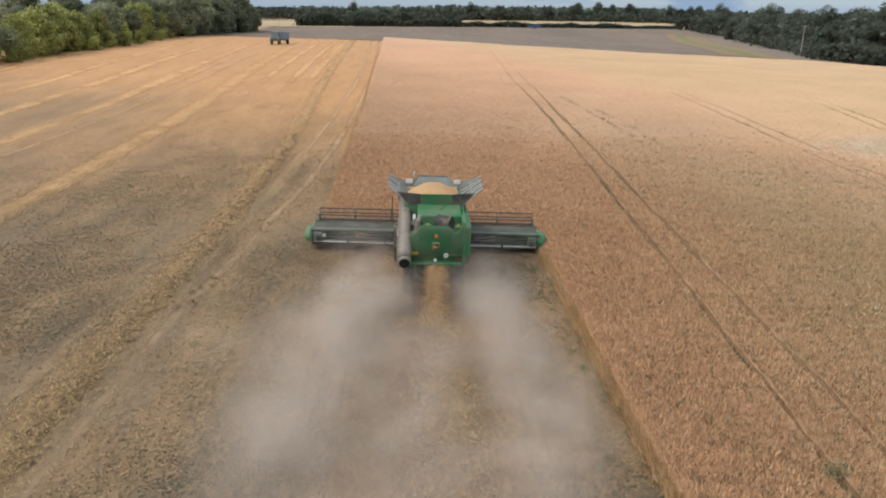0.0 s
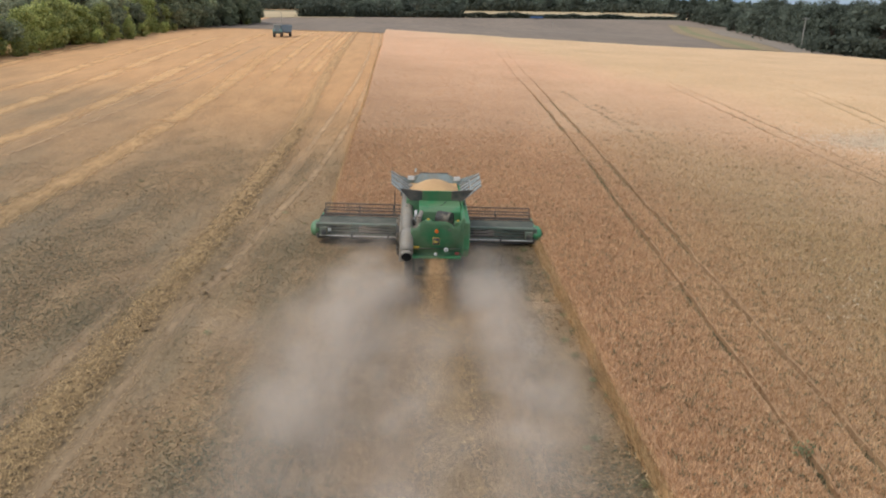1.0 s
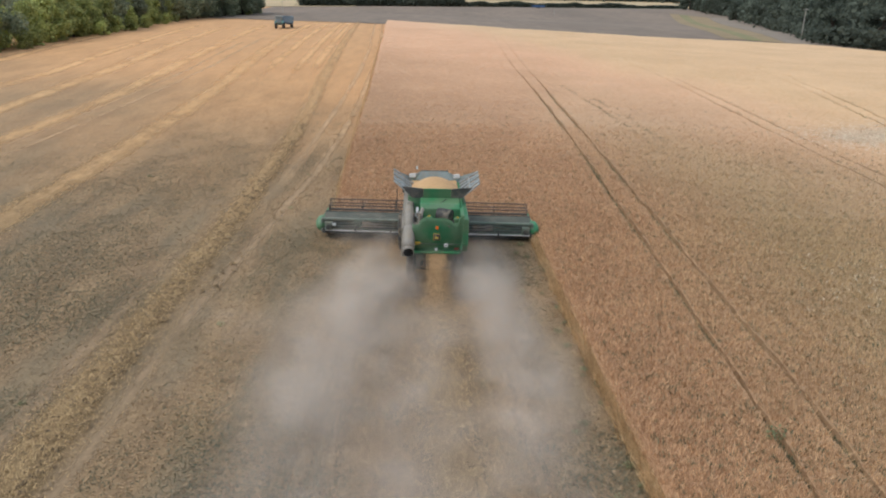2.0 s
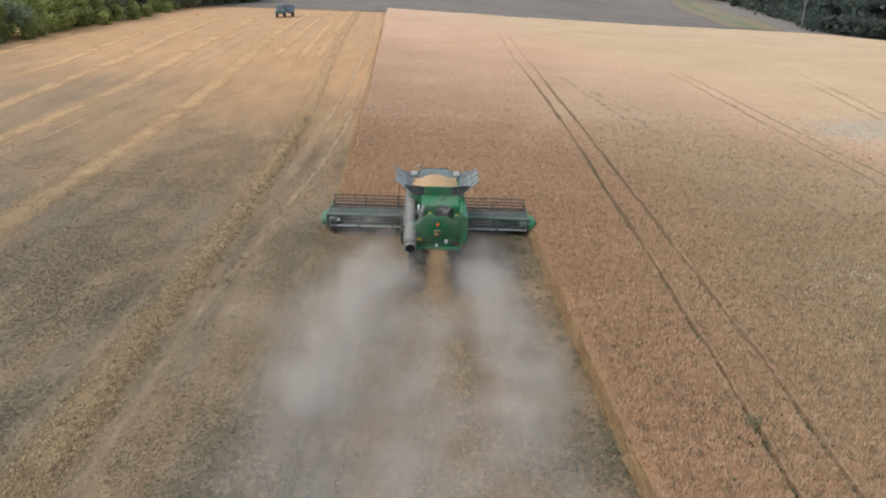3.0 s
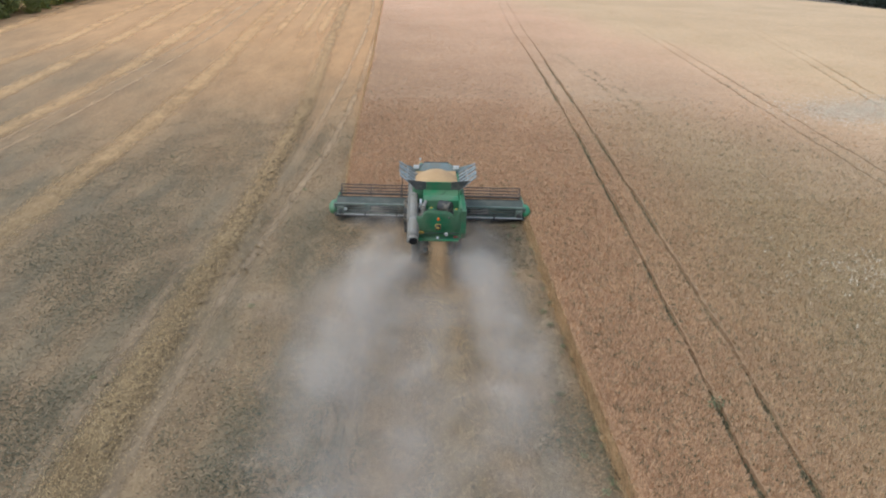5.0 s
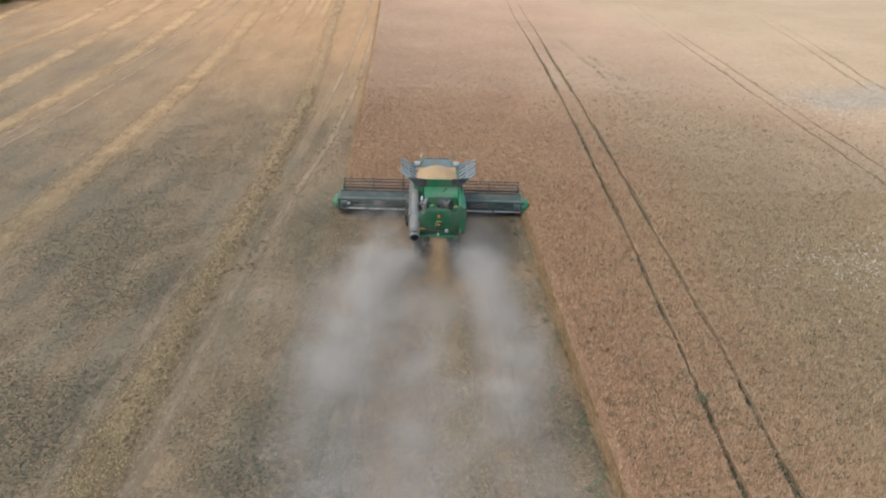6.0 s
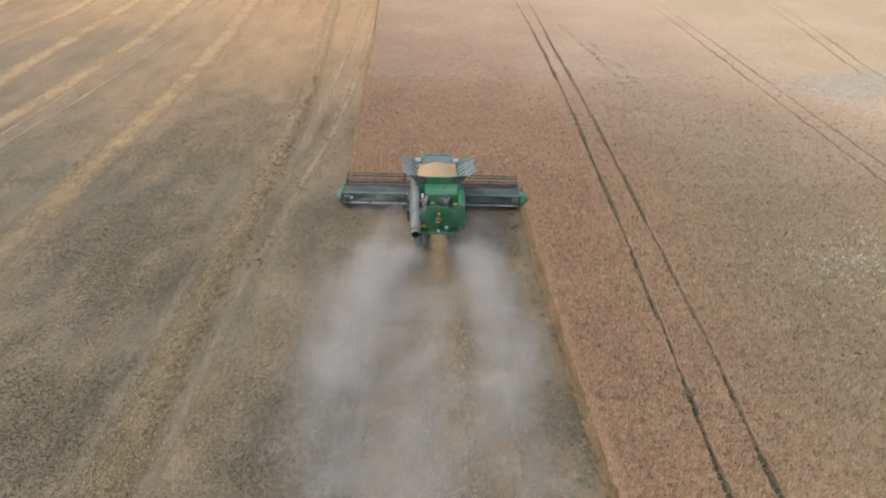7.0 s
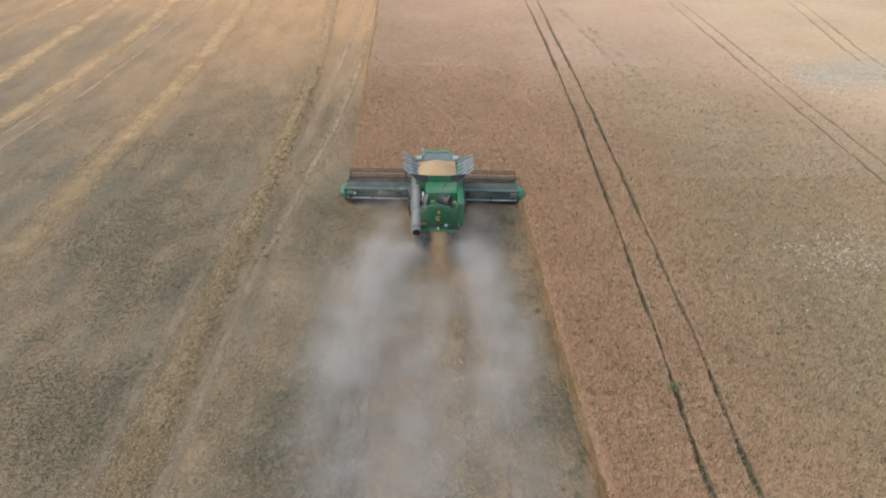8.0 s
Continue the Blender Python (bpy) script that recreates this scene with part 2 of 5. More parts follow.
# dark tone that paints in the shaded inside of the header
HEADER_INSIDE = mat("header_inside_dark", (0.06, 0.067, 0.055), (0.105, 0.11, 0.092), 1.2, 12.0, 0.9, bump=0.1, stain=((0.17, 0.155, 0.12), 1.0, 0.48, 0.45))
PALE_STEEL = mat("pale_dusty_steel", (0.25, 0.268, 0.255), (0.36, 0.38, 0.36), 1.5, 16.0, 0.55, 0.1, bump=0.05, stain=(DUST, 2.0, 0.5, 0.35))
GREY = mat("dusty_grey_steel", (0.22, 0.195, 0.165), (0.325, 0.29, 0.245), 1.5, 16.0, 0.6, 0.1, bump=0.1, stain=(DUST, 1.8, 0.46, 0.5))
TANK_GREY = mat("tank_panel_grey", (0.19, 0.235, 0.23), (0.30, 0.345, 0.34), 1.5, 14.0, 0.6, 0.1, bump=0.05, stain=(DUST, 2.0, 0.48, 0.35))
DUSTY_TYRE = mat("dust_caked_rubber", (0.10, 0.085, 0.068), (0.20, 0.165, 0.125), 3.0, 20.0, 0.9, bump=0.2)
# real dust on the dark parts, lightened further to paint in haze
BLACK = mat("black_rubber", (0.025, 0.024, 0.023), (0.075, 0.07, 0.063), 3.0, 20.0, 0.75, bump=0.2, stain=(DUST, 2.5, 0.45, 0.5))
DARK = mat("dark_panel", (0.04, 0.042, 0.04), (0.085, 0.083, 0.077), 2.0, 20.0, 0.6, bump=0.1, stain=(DUST, 2.0, 0.5, 0.35))
FLAP = mat("rubber_flap", (0.075, 0.07, 0.065), (0.13, 0.12, 0.11), 2.0, 18.0, 0.7, bump=0.1, stain=(DUST, 2.0, 0.46, 0.4))
SILVER = mat("bare_steel", (0.48, 0.47, 0.45), (0.70, 0.68, 0.65), 2.0, 25.0, 0.45, 0.5, bump=0.05)
YELLOW = mat("yellow_paint", (0.42, 0.28, 0.03), (0.56, 0.385, 0.05), 2.0, 20.0, 0.5, bump=0.05)
WHITE = mat("white_sticker", (0.62, 0.62, 0.60), (0.78, 0.78, 0.75), 3.0, 30.0, 0.5, bump=0.0)
AMBER = mat("amber_lens", (0.60, 0.11, 0.015), (0.75, 0.18, 0.03), 3.0, 30.0, 0.25, bump=0.0)
RED = mat("red_lens", (0.20, 0.03, 0.03), (0.28, 0.05, 0.04), 3.0, 30.0, 0.3, bump=0.0)
GRAIN = mat("wheat_grain", (0.47, 0.28, 0.13), (0.62, 0.395, 0.20), 1.0, 30.0, 0.85, bump=0.3)
BLUE = mat("blue_paint", (0.04, 0.10, 0.24), (0.08, 0.16, 0.34), 2.0, 12.0, 0.5, bump=0.05)
REEL_BROWN = mat("dusty_reel_steel", (0.085, 0.07, 0.06), (0.15, 0.125, 0.105), 2.0, 20.0, 0.7, bump=0.1)
# near-black that paints the shade inside the auger's mouth
MOUTH_SHADE = mat("mouth_shade", (0.004, 0.004, 0.004), (0.01, 0.01, 0.01), 1.0, 10.0, 0.9, bump=0.0)
GLASS = mat("dark_glass", (0.015, 0.02, 0.022), (0.03, 0.035, 0.038), 1.0, 10.0, 0.08, bump=0.0)
TEAL = mat("dull_green_paint", (0.08, 0.17, 0.15), (0.15, 0.26, 0.24), 1.0, 12.0, 0.5, bump=0.05)
TRAILER_BLUE = mat("faded_blue_paint", (0.13, 0.19, 0.24), (0.22, 0.28, 0.33), 2.0, 12.0, 0.5, bump=0.05)
# sky reflection painted into the glazing's base colour
CAB_PALE = mat("painted_sky_glazing", (0.16, 0.21, 0.23), (0.24, 0.29, 0.31), 1.0, 10.0, 0.2, bump=0.0)
POLE = mat("weathered_pole", (0.30, 0.27, 0.23), (0.48, 0.44, 0.38), 1.0, 8.0, 0.8)


# ---- mesh helpers ----
def part(name, bm, material, parent=None, label="", smooth=False):
    me = bpy.data.meshes.new(name)
    bm.to_mesh(me)
    bm.free()
    if smooth:
        for f in me.polygons:
            f.use_smooth = True
    me.materials.append(material)
    ob = new(name, me)
    if parent is not None:
        ob.parent = parent
    if label:
        ob["label"] = label
    return ob


def empty(name, m, label, category, group="", kind=""):
    e = new(name)
    e.matrix_world = m
    e.empty_display_size = 0.3
    return tagged(e, label, category, group, kind)


def box(bm, x0, x1, y0, y1, z0, z1, bevel=0.02):
    r = bmesh.ops.create_cube(bm, size=1.0, matrix=Matrix.LocRotScale(((x0 + x1) / 2, (y0 + y1) / 2, (z0 + z1) / 2), None, (x1 - x0, y1 - y0, z1 - z0)))
    if bevel:
        es = list({e for v in r["verts"] for e in v.link_edges})
        bmesh.ops.bevel(bm, geom=es, offset=bevel, segments=2, profile=0.6, affect="EDGES", clamp_overlap=True)
    return bm


def tube(bm, a, b, r, seg=10, r2=None):
    a, b = Vector(a), Vector(b)
    m = Matrix.Translation((a + b) / 2) @ (b - a).to_track_quat("Z", "Y").to_matrix().to_4x4()
    bmesh.ops.create_cone(bm, cap_ends=True, segments=seg, radius1=r, radius2=r if r2 is None else r2, depth=(b - a).length, matrix=m)
    return bm


def hose(bm, pts, r, seg=6):
    """One bent tube through the points."""
    pts = [Vector(p) for p in pts]
    rings = []
    for i, p in enumerate(pts):
        d = (pts[min(i + 1, len(pts) - 1)] - pts[max(i - 1, 0)]).normalized()
        u = d.orthogonal().normalized() if not rings else (side - d * side.dot(d)).normalized()
        side, w = u, d.cross(u)
        rings.append([bm.verts.new(p + r * (math.cos(2 * math.pi * k / seg) * u + math.sin(2 * math.pi * k / seg) * w)) for k in range(seg)])
    for a, b in zip(rings, rings[1:]):
        for k in range(seg):
            bm.faces.new((a[k], a[(k + 1) % seg], b[(k + 1) % seg], b[k]))
    bm.faces.new(rings[0][::-1])
    bm.faces.new(rings[-1])
    return bm


def plate(bm, pts, thick):
    """A flat plate through the given corners, with thickness along its normal."""
    vs = [bm.verts.new(p) for p in pts]
    f = bm.faces.new(vs)
    f.normal_update()
    n = f.normal * thick
    r = bmesh.ops.extrude_face_region(bm, geom=[f])
    for v in r["geom"]:
        if isinstance(v, bmesh.types.BMVert):
            v.co += n
    bmesh.ops.recalc_face_normals(bm, faces=bm.faces)
    return bm


def extruded(bm, profile, x0, x1, axis="x", bevel=0.0):
    """A closed profile of (u, v) pairs drawn out along an axis."""
    put = {"x": lambda w, u, v: (w, u, v), "y": lambda w, u, v: (u, w, v), "z": lambda w, u, v: (u, v, w)}[axis]
    a = [bm.verts.new(put(x0, u, v)) for u, v in profile]
    b = [bm.verts.new(put(x1, u, v)) for u, v in profile]
    fs = [bm.faces.new(a), bm.faces.new(b[::-1])]
    k = len(a)
    for i in range(k):
        fs.append(bm.faces.new((a[i], b[i], b[(i + 1) % k], a[(i + 1) % k])))
    bmesh.ops.recalc_face_normals(bm, faces=fs)
    if bevel:
        es = list({e for f in fs for e in f.edges})
        bmesh.ops.bevel(bm, geom=es, offset=bevel, segments=2, profile=0.6, affect="EDGES", clamp_overlap=True)
    return bm


def lathe(bm, profile, seg=28, m=Matrix()):
    """A profile of (radius, height) pairs turned about z, then placed by m."""
    rings = []
    for r, h in profile:
        rings.append([bm.verts.new(m @ Vector((r * math.cos(2 * math.pi * i / seg), r * math.sin(2 * math.pi * i / seg), h))) for i in range(seg)])
    for p, q in zip(rings, rings[1:]):
        for i in range(seg):
            bm.faces.new((p[i], p[(i + 1) % seg], q[(i + 1) % seg], q[i]))
    bm.faces.new(rings[0][::-1])
    bm.faces.new(rings[-1])
    bmesh.ops.recalc_face_normals(bm, faces=bm.faces)
    return bm


def big_mesh(name, verts, faces_per, material, label, category, kind="stuff"):
    """Many loose triangles or quads in one object; verts come in runs of faces_per."""
    n = len(verts)
    me = bpy.data.meshes.new(name)
    me.vertices.add(n)
    me.vertices.foreach_set("co", np.ascontiguousarray(verts, dtype=np.float32).ravel())
    me.loops.add(n)
    me.loops.foreach_set("vertex_index", np.arange(n, dtype=np.int32))
    me.polygons.add(n // faces_per)
    me.polygons.foreach_set("loop_start", np.arange(0, n, faces_per, dtype=np.int32))
    me.update(calc_edges=True)
    me.materials.append(material)
    return tagged(new(name, me), label, category, kind=kind)


def grid_mesh(name, xs, ys, height, material):
    """A sheet over the grid xs by ys; height(x, y) gives its z."""
    X, Y = np.meshgrid(xs, ys)
    co = np.stack([X, Y, height(X, Y)], -1).reshape(-1, 3)
    nx, ny = len(xs), len(ys)
    i = (np.arange(ny - 1)[:, None] * nx + np.arange(nx - 1)[None, :]).ravel()
    q = np.stack([i, i + 1, i + nx + 1, i + nx], -1).astype(np.int32)
    me = bpy.data.meshes.new(name)
    me.vertices.add(len(co))
    me.vertices.foreach_set("co", co.astype(np.float32).ravel())
    me.loops.add(q.size)
    me.loops.foreach_set("vertex_index", q.ravel())
    me.polygons.add(len(q))
    me.polygons.foreach_set("loop_start", np.arange(0, q.size, 4, dtype=np.int32))
    me.update(calc_edges=True)
    me.polygons.foreach_set("use_smooth", np.ones(len(q), dtype=bool))
    me.materials.append(material)
    return new(name, me)


# ---- lie of the land ----
def ease(a, b, v):
    t = np.clip((v - a) / (b - a), 0, 1)
    return t * t * (3 - 2 * t)


def land(x, y):
    """Height of the ground: level by the harvester, a low brow ahead, a dip behind the brow, woods on a far rise."""
    x, y = np.asarray(x, dtype=float), np.asarray(y, dtype=float)
    rise = 4.4 * (1 - np.exp(-(np.maximum(y - 2, 0) / 75.0) ** 1.35))
    z = rise * (1 - 0.62 * ease(-25, 110, x))
    fall = ease(250 - 0.9 * np.maximum(x + 10, 0), 480, y)
    z = z * (1 - fall) - 3.0 * fall * (1 - ease(480, 700, y))
    return z + 16 * ease(690, 1500, y) * (0.65 + 0.35 * np.sin(x / 340 + 0.6))


def along(points, y):
    """x of a line over the field at y, through (y, x) points."""
    p = np.array(points, dtype=float)
    return np.interp(y, p[:, 0], p[:, 1])


def wobble(y, amp, seed, step=3.0):
    """Smooth random offsets along y."""
    r = np.random.default_rng(seed)
    k = np.arange(-80, 900, step)
    return np.interp(y, k, r.normal(0, amp, len(k)))


LINES = {
    "crop_left": [(0, -5.35), (11, -5.85), (23, -6.1), (48, -6.4), (61, -6.8), (123, -8.4), (166, -9.9), (210, -11.0)],
    "crop_right": [(-70, 6.6), (-24, 6.05), (-15, 5.9), (2, 5.9)],
    "tram_left": [(-70, 8.6), (-24, 9.85), (-17, 10.4), (-11, 10.8), (-4, 11.3), (2, 11.65), (14, 12.35), (24, 12.6), (37, 12.95), (50, 13.1), (70, 13.3), (100, 14.5), (200, 20.0)],
    "tram_right": [(-70, 10.2), (-24, 11.6), (-17, 12.2), (-12, 12.5), (-4, 12.95), (2, 13.35), (12, 13.8), (25, 14.15), (38, 14.35), (60, 14.9), (75, 15.2), (100, 16.2), (200, 22.0)],
    "second_left": [(-70, 29.5), (2, 31.4), (25, 32.0), (60, 32.9), (74, 33.4), (170, 40.0)],
    "third_left": [(-70, 34.0), (0, 41.0), (35, 45.5), (50, 48.3), (72, 52.0), (160, 66.0)],
}
# a broken pair of wheelings where the drill turned
TURNING = [(20, 19.2), (31, 18.8), (41, 18.0), (52, 17.2)]
TRACKS = {
    "trackR": [(-60, -11.0), (-9, -10.1), (-5, -9.75), (0, -9.3), (6, -8.9), (13, -8.1), (24, -7.45), (40, -7.0), (85, -7.3), (141, -9.6), (190, -12.0)],
    "trackL": [(2, -11.0), (6, -10.6), (10, -10.2), (17, -9.75), (30, -9.3), (45, -8.95), (64, -8.8), (94, -9.4), (140, -11.6), (190, -14.0)],
    "swA": [(-60, -24.8), (0, -24.75), (8, -24.85), (20, -24.4), (33, -24.2), (50, -24.5), (70, -25.8), (112, -28.2), (165, -30.5), (190, -29.8)],
    "swB": [(-60, -44.0), (20, -36.0), (30, -35.0), (45, -34.4), (62, -35.0), (98, -37.0), (139, -40.2), (165, -41.5)],
    "swC": [(-60, -41.0), (15, -33.2), (22, -32.3), (30, -31.6), (42, -31.0), (52, -30.5), (70, -30.3), (110, -32.4)],
    "swC1": [(-60, -42.0), (17, -34.6), (31, -33.6), (52, -32.7), (65, -32.4), (110, -34.6)],
    "swD": [(-20, -41.0), (33, -42.4), (49, -42.5), (66, -42.8), (160, -50.0)],
    "swE": [(-20, -52.0), (48, -50.0), (61, -49.2), (160, -58.0)],
    "clods": [(-60, -12.0), (-22, -11.7), (-8, -11.65), (0, -11.6), (25, -11.6), (45, -12.2), (52, -12.8), (190, -19.0)],
}
# far edge of the standing crop, from the brow round to the low side
BROW = [(-12, 200), (-9, 192), (24, 166), (62, 151), (81, 146), (94, 141), (101, 121), (112, 80), (118, 30), (120, -70)]


def value_noise(x, y, size, seed):
    """Smooth noise between -1 and 1 with features of the given size."""
    r = np.random.default_rng(seed).uniform(-1, 1, (256, 256))
    u, v = np.asarray(x) / size + 100.0, np.asarray(y) / size + 100.0
    i, j = np.floor(u).astype(int), np.floor(v).astype(int)
    a, b = u - i, v - j
    a, b = a * a * (3 - 2 * a), b * b * (3 - 2 * b)
    g = lambda p, q: r[p % 256, q % 256]
    return (g(i, j) * (1 - a) + g(i + 1, j) * a) * (1 - b) + (g(i, j + 1) * (1 - a) + g(i + 1, j + 1) * a) * b


# ---- ground and fields ----
def stepped(parts):
    return np.unique(np.concatenate([np.arange(a, b, s) for a, b, s in parts]))


gx = stepped([(-3000, -300, 150), (-300, -60, 10), (-60, 60, 2), (60, 300, 8), (300, 3001, 150)])
gy = stepped([(-400, -60, 40), (-60, 60, 2), (60, 260, 4), (260, 900, 20), (900, 4401, 250)])
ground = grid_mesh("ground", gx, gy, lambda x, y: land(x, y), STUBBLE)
tagged(ground, "dry cut stubble ground with sparse green weeds", "ground", kind="structure")


def drape(name, outline, material, label, lift=0.12, step=12.0):
    """A far field laid over the land inside a four-cornered outline."""
    a, b, c, d = [np.array(p, dtype=float) for p in outline]
    n = max(6, int(np.linalg.norm(b - a) / step))
    k = max(4, int(np.linalg.norm(d - a) / step))
    bm = bmesh.new()
    rows = []
    for j in range(k + 1):
        v = j / k
        row = []
        for i in range(n + 1):
            u = i / n
            p = (a * (1 - u) + b * u) * (1 - v) + (d * (1 - u) + c * u) * v
            row.append(bm.verts.new((p[0], p[1], float(land(p[0], p[1])) + lift)))
        rows.append(row)
    for p, q in zip(rows, rows[1:]):
        for i in range(n):
            bm.faces.new((p[i], p[i + 1], q[i + 1], q[i]))
    return tagged(part(name, bm, material), label, "field", kind="structure")


drape("far_land", [(-2900, 655), (2900, 745), (2900, 4300), (-2900, 4300)], FAR_DARK, "dark rough grass and scrub country in the distance", 0.08, 90.0)
drape("field_beyond_brow", [(-130, 230), (330, 20), (330, 750), (-130, 655)], FAR_BROWN, "far grey-brown cultivated field beyond the brow", 0.10)
drape("field_grass_margin", [(83, 163), (87, 158), (214, 575), (211, 590)], FAR_BAND, "tan uncut strip of the far field", 0.2)
drape("field_grass_margin", [(87, 158), (90, 154), (216, 560), (214, 575)], FAR_GREEN, "yellow-green grass margin of the far field", 0.2)
drape("field_tan_margin", [(90, 154), (93.5, 150), (219, 524), (216, 560)], FAR_BAND, "tan uncut margin of the far field", 0.2)
drape("field_pale_margin", [(94, 149.5), (101, 142), (232, 520), (219.5, 523)], FAR_PALE_GREY, "pale grey stubble strip before the wood", 0.18)
drape("field_far_pale", [(44, 720), (300, 742), (340, 1000), (50, 985)], FAR_PALE, "pale ripe cereal field behind the hedge", 0.3)
drape("field_far_tan", [(-330, 560), (-60, 650), (-60, 900), (-330, 900)], FAR_PALE, "tan stubble field in the distance", 0.3)


def ragged_strip(name, points, y0, y1, half, material, label, height=0.02, seed=1, kind="structure", category="field mark", step=0.35, ragged=0.07, mound=False):
    """A strip along a line of the field with uneven edges, laid on the ground; mound: domed, as a straw swath is."""
    ys = y0 + (y1 - y0) * np.linspace(0, 1, int((y1 - y0) / step))
    r = np.random.default_rng(seed)
    cx = along(points, ys) + 0.05 * wobble(ys, 1, seed, 6)
    cols = 9 if mound else 5
    us = np.linspace(-1, 1, cols)
    w = half * (1 + ragged * np.stack([wobble(ys, 1, seed + 7, 1.3) + 0.35 * r.normal(0, 1, len(ys)), wobble(ys, 1, seed + 8, 1.3) + 0.35 * r.normal(0, 1, len(ys))], -1))
    w = np.clip(w, half * 0.25, half * 2) * 1.7
    bm = bmesh.new()
    rows = []
    for i, y in enumerate(ys):
        row = []
        for u in us:
            x = cx[i] + u * (w[i, 0] if u < 0 else w[i, 1])
            z = float(land(x, y)) + 0.010
            z += height * ((1 - u * u) * (0.6 + 0.8 * r.random()) if mound else 1.0)
            row.append(bm.verts.new((x, y, z)))
        rows.append(row)
    for p, q in zip(rows, rows[1:]):
        for i in range(cols - 1):
            bm.faces.new((p[i], p[i + 1], q[i + 1], q[i]))
    ob = part(name, bm, material, smooth=mound)
    at = ob.data.attributes.new("cover", "FLOAT", "POINT")
    taper = ease(y0, y0 + 25, ys) * (1 - ease(y1 - 12, y1, ys))
    c = (1 - np.abs(us)[None, :] ** 2) * np.clip(0.9 + 0.18 * wobble(ys, 1, seed + 50, 2.5), 0, 1)[:, None] - 0.13 - 0.9 * (1 - taper)[:, None]
    at.data.foreach_set("value", c.astype(np.float32).ravel())
    return tagged(ob, label, category, kind=kind)


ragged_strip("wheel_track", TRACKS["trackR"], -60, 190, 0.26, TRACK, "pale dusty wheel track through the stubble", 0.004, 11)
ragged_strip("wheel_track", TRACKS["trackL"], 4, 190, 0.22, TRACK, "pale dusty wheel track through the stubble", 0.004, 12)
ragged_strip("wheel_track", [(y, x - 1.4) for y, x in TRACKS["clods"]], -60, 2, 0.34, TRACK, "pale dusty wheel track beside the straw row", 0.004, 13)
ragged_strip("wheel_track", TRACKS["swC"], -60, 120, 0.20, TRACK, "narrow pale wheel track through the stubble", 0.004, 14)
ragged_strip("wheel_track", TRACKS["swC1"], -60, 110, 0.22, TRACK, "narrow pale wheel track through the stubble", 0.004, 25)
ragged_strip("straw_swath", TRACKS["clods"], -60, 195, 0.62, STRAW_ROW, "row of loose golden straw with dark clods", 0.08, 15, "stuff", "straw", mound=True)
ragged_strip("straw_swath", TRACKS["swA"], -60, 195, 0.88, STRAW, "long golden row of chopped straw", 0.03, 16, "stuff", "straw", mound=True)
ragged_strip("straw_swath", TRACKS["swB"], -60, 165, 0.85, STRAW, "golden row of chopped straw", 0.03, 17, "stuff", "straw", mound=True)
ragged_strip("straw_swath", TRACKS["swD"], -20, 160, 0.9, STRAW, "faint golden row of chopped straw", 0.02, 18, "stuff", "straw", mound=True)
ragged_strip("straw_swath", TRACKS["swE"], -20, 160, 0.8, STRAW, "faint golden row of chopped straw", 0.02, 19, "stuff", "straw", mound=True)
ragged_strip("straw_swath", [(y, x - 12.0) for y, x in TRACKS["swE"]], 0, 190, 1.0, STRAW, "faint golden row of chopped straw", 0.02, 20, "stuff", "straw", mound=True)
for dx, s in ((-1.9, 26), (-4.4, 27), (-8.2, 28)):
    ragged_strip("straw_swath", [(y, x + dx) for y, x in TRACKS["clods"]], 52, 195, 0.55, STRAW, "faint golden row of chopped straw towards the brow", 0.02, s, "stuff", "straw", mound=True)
ragged_strip("straw_swath", [(-70, 0.6), (-24, 0.5), (-9, 0.3)], -80, -2.0, 0.85, STRAW_ROW, "fresh golden straw dropped behind the harvester", 0.04, 21, "stuff", "straw", mound=True)
for x0, s in ((-3.9, 22), (-3.1, 23), (2.9, 24)):
    ragged_strip("wheel_track", [(-70, x0), (0, x0)], -80, 0, 0.25, TRACK, "pale wheel track left by the harvester", 0.004, s)


def brow(x):
    p = np.array(BROW, dtype=float)
    return np.interp(x, p[:, 0], p[:, 1])


def crop_top(x, y):
    """Height of the crop's surface over the ground."""
    return 0.50 + 0.05 * value_noise(x, y, 0.7, 31) + 0.06 * value_noise(x, y, 3.0, 32) + 0.05 * value_noise(x, y, 14, 33)


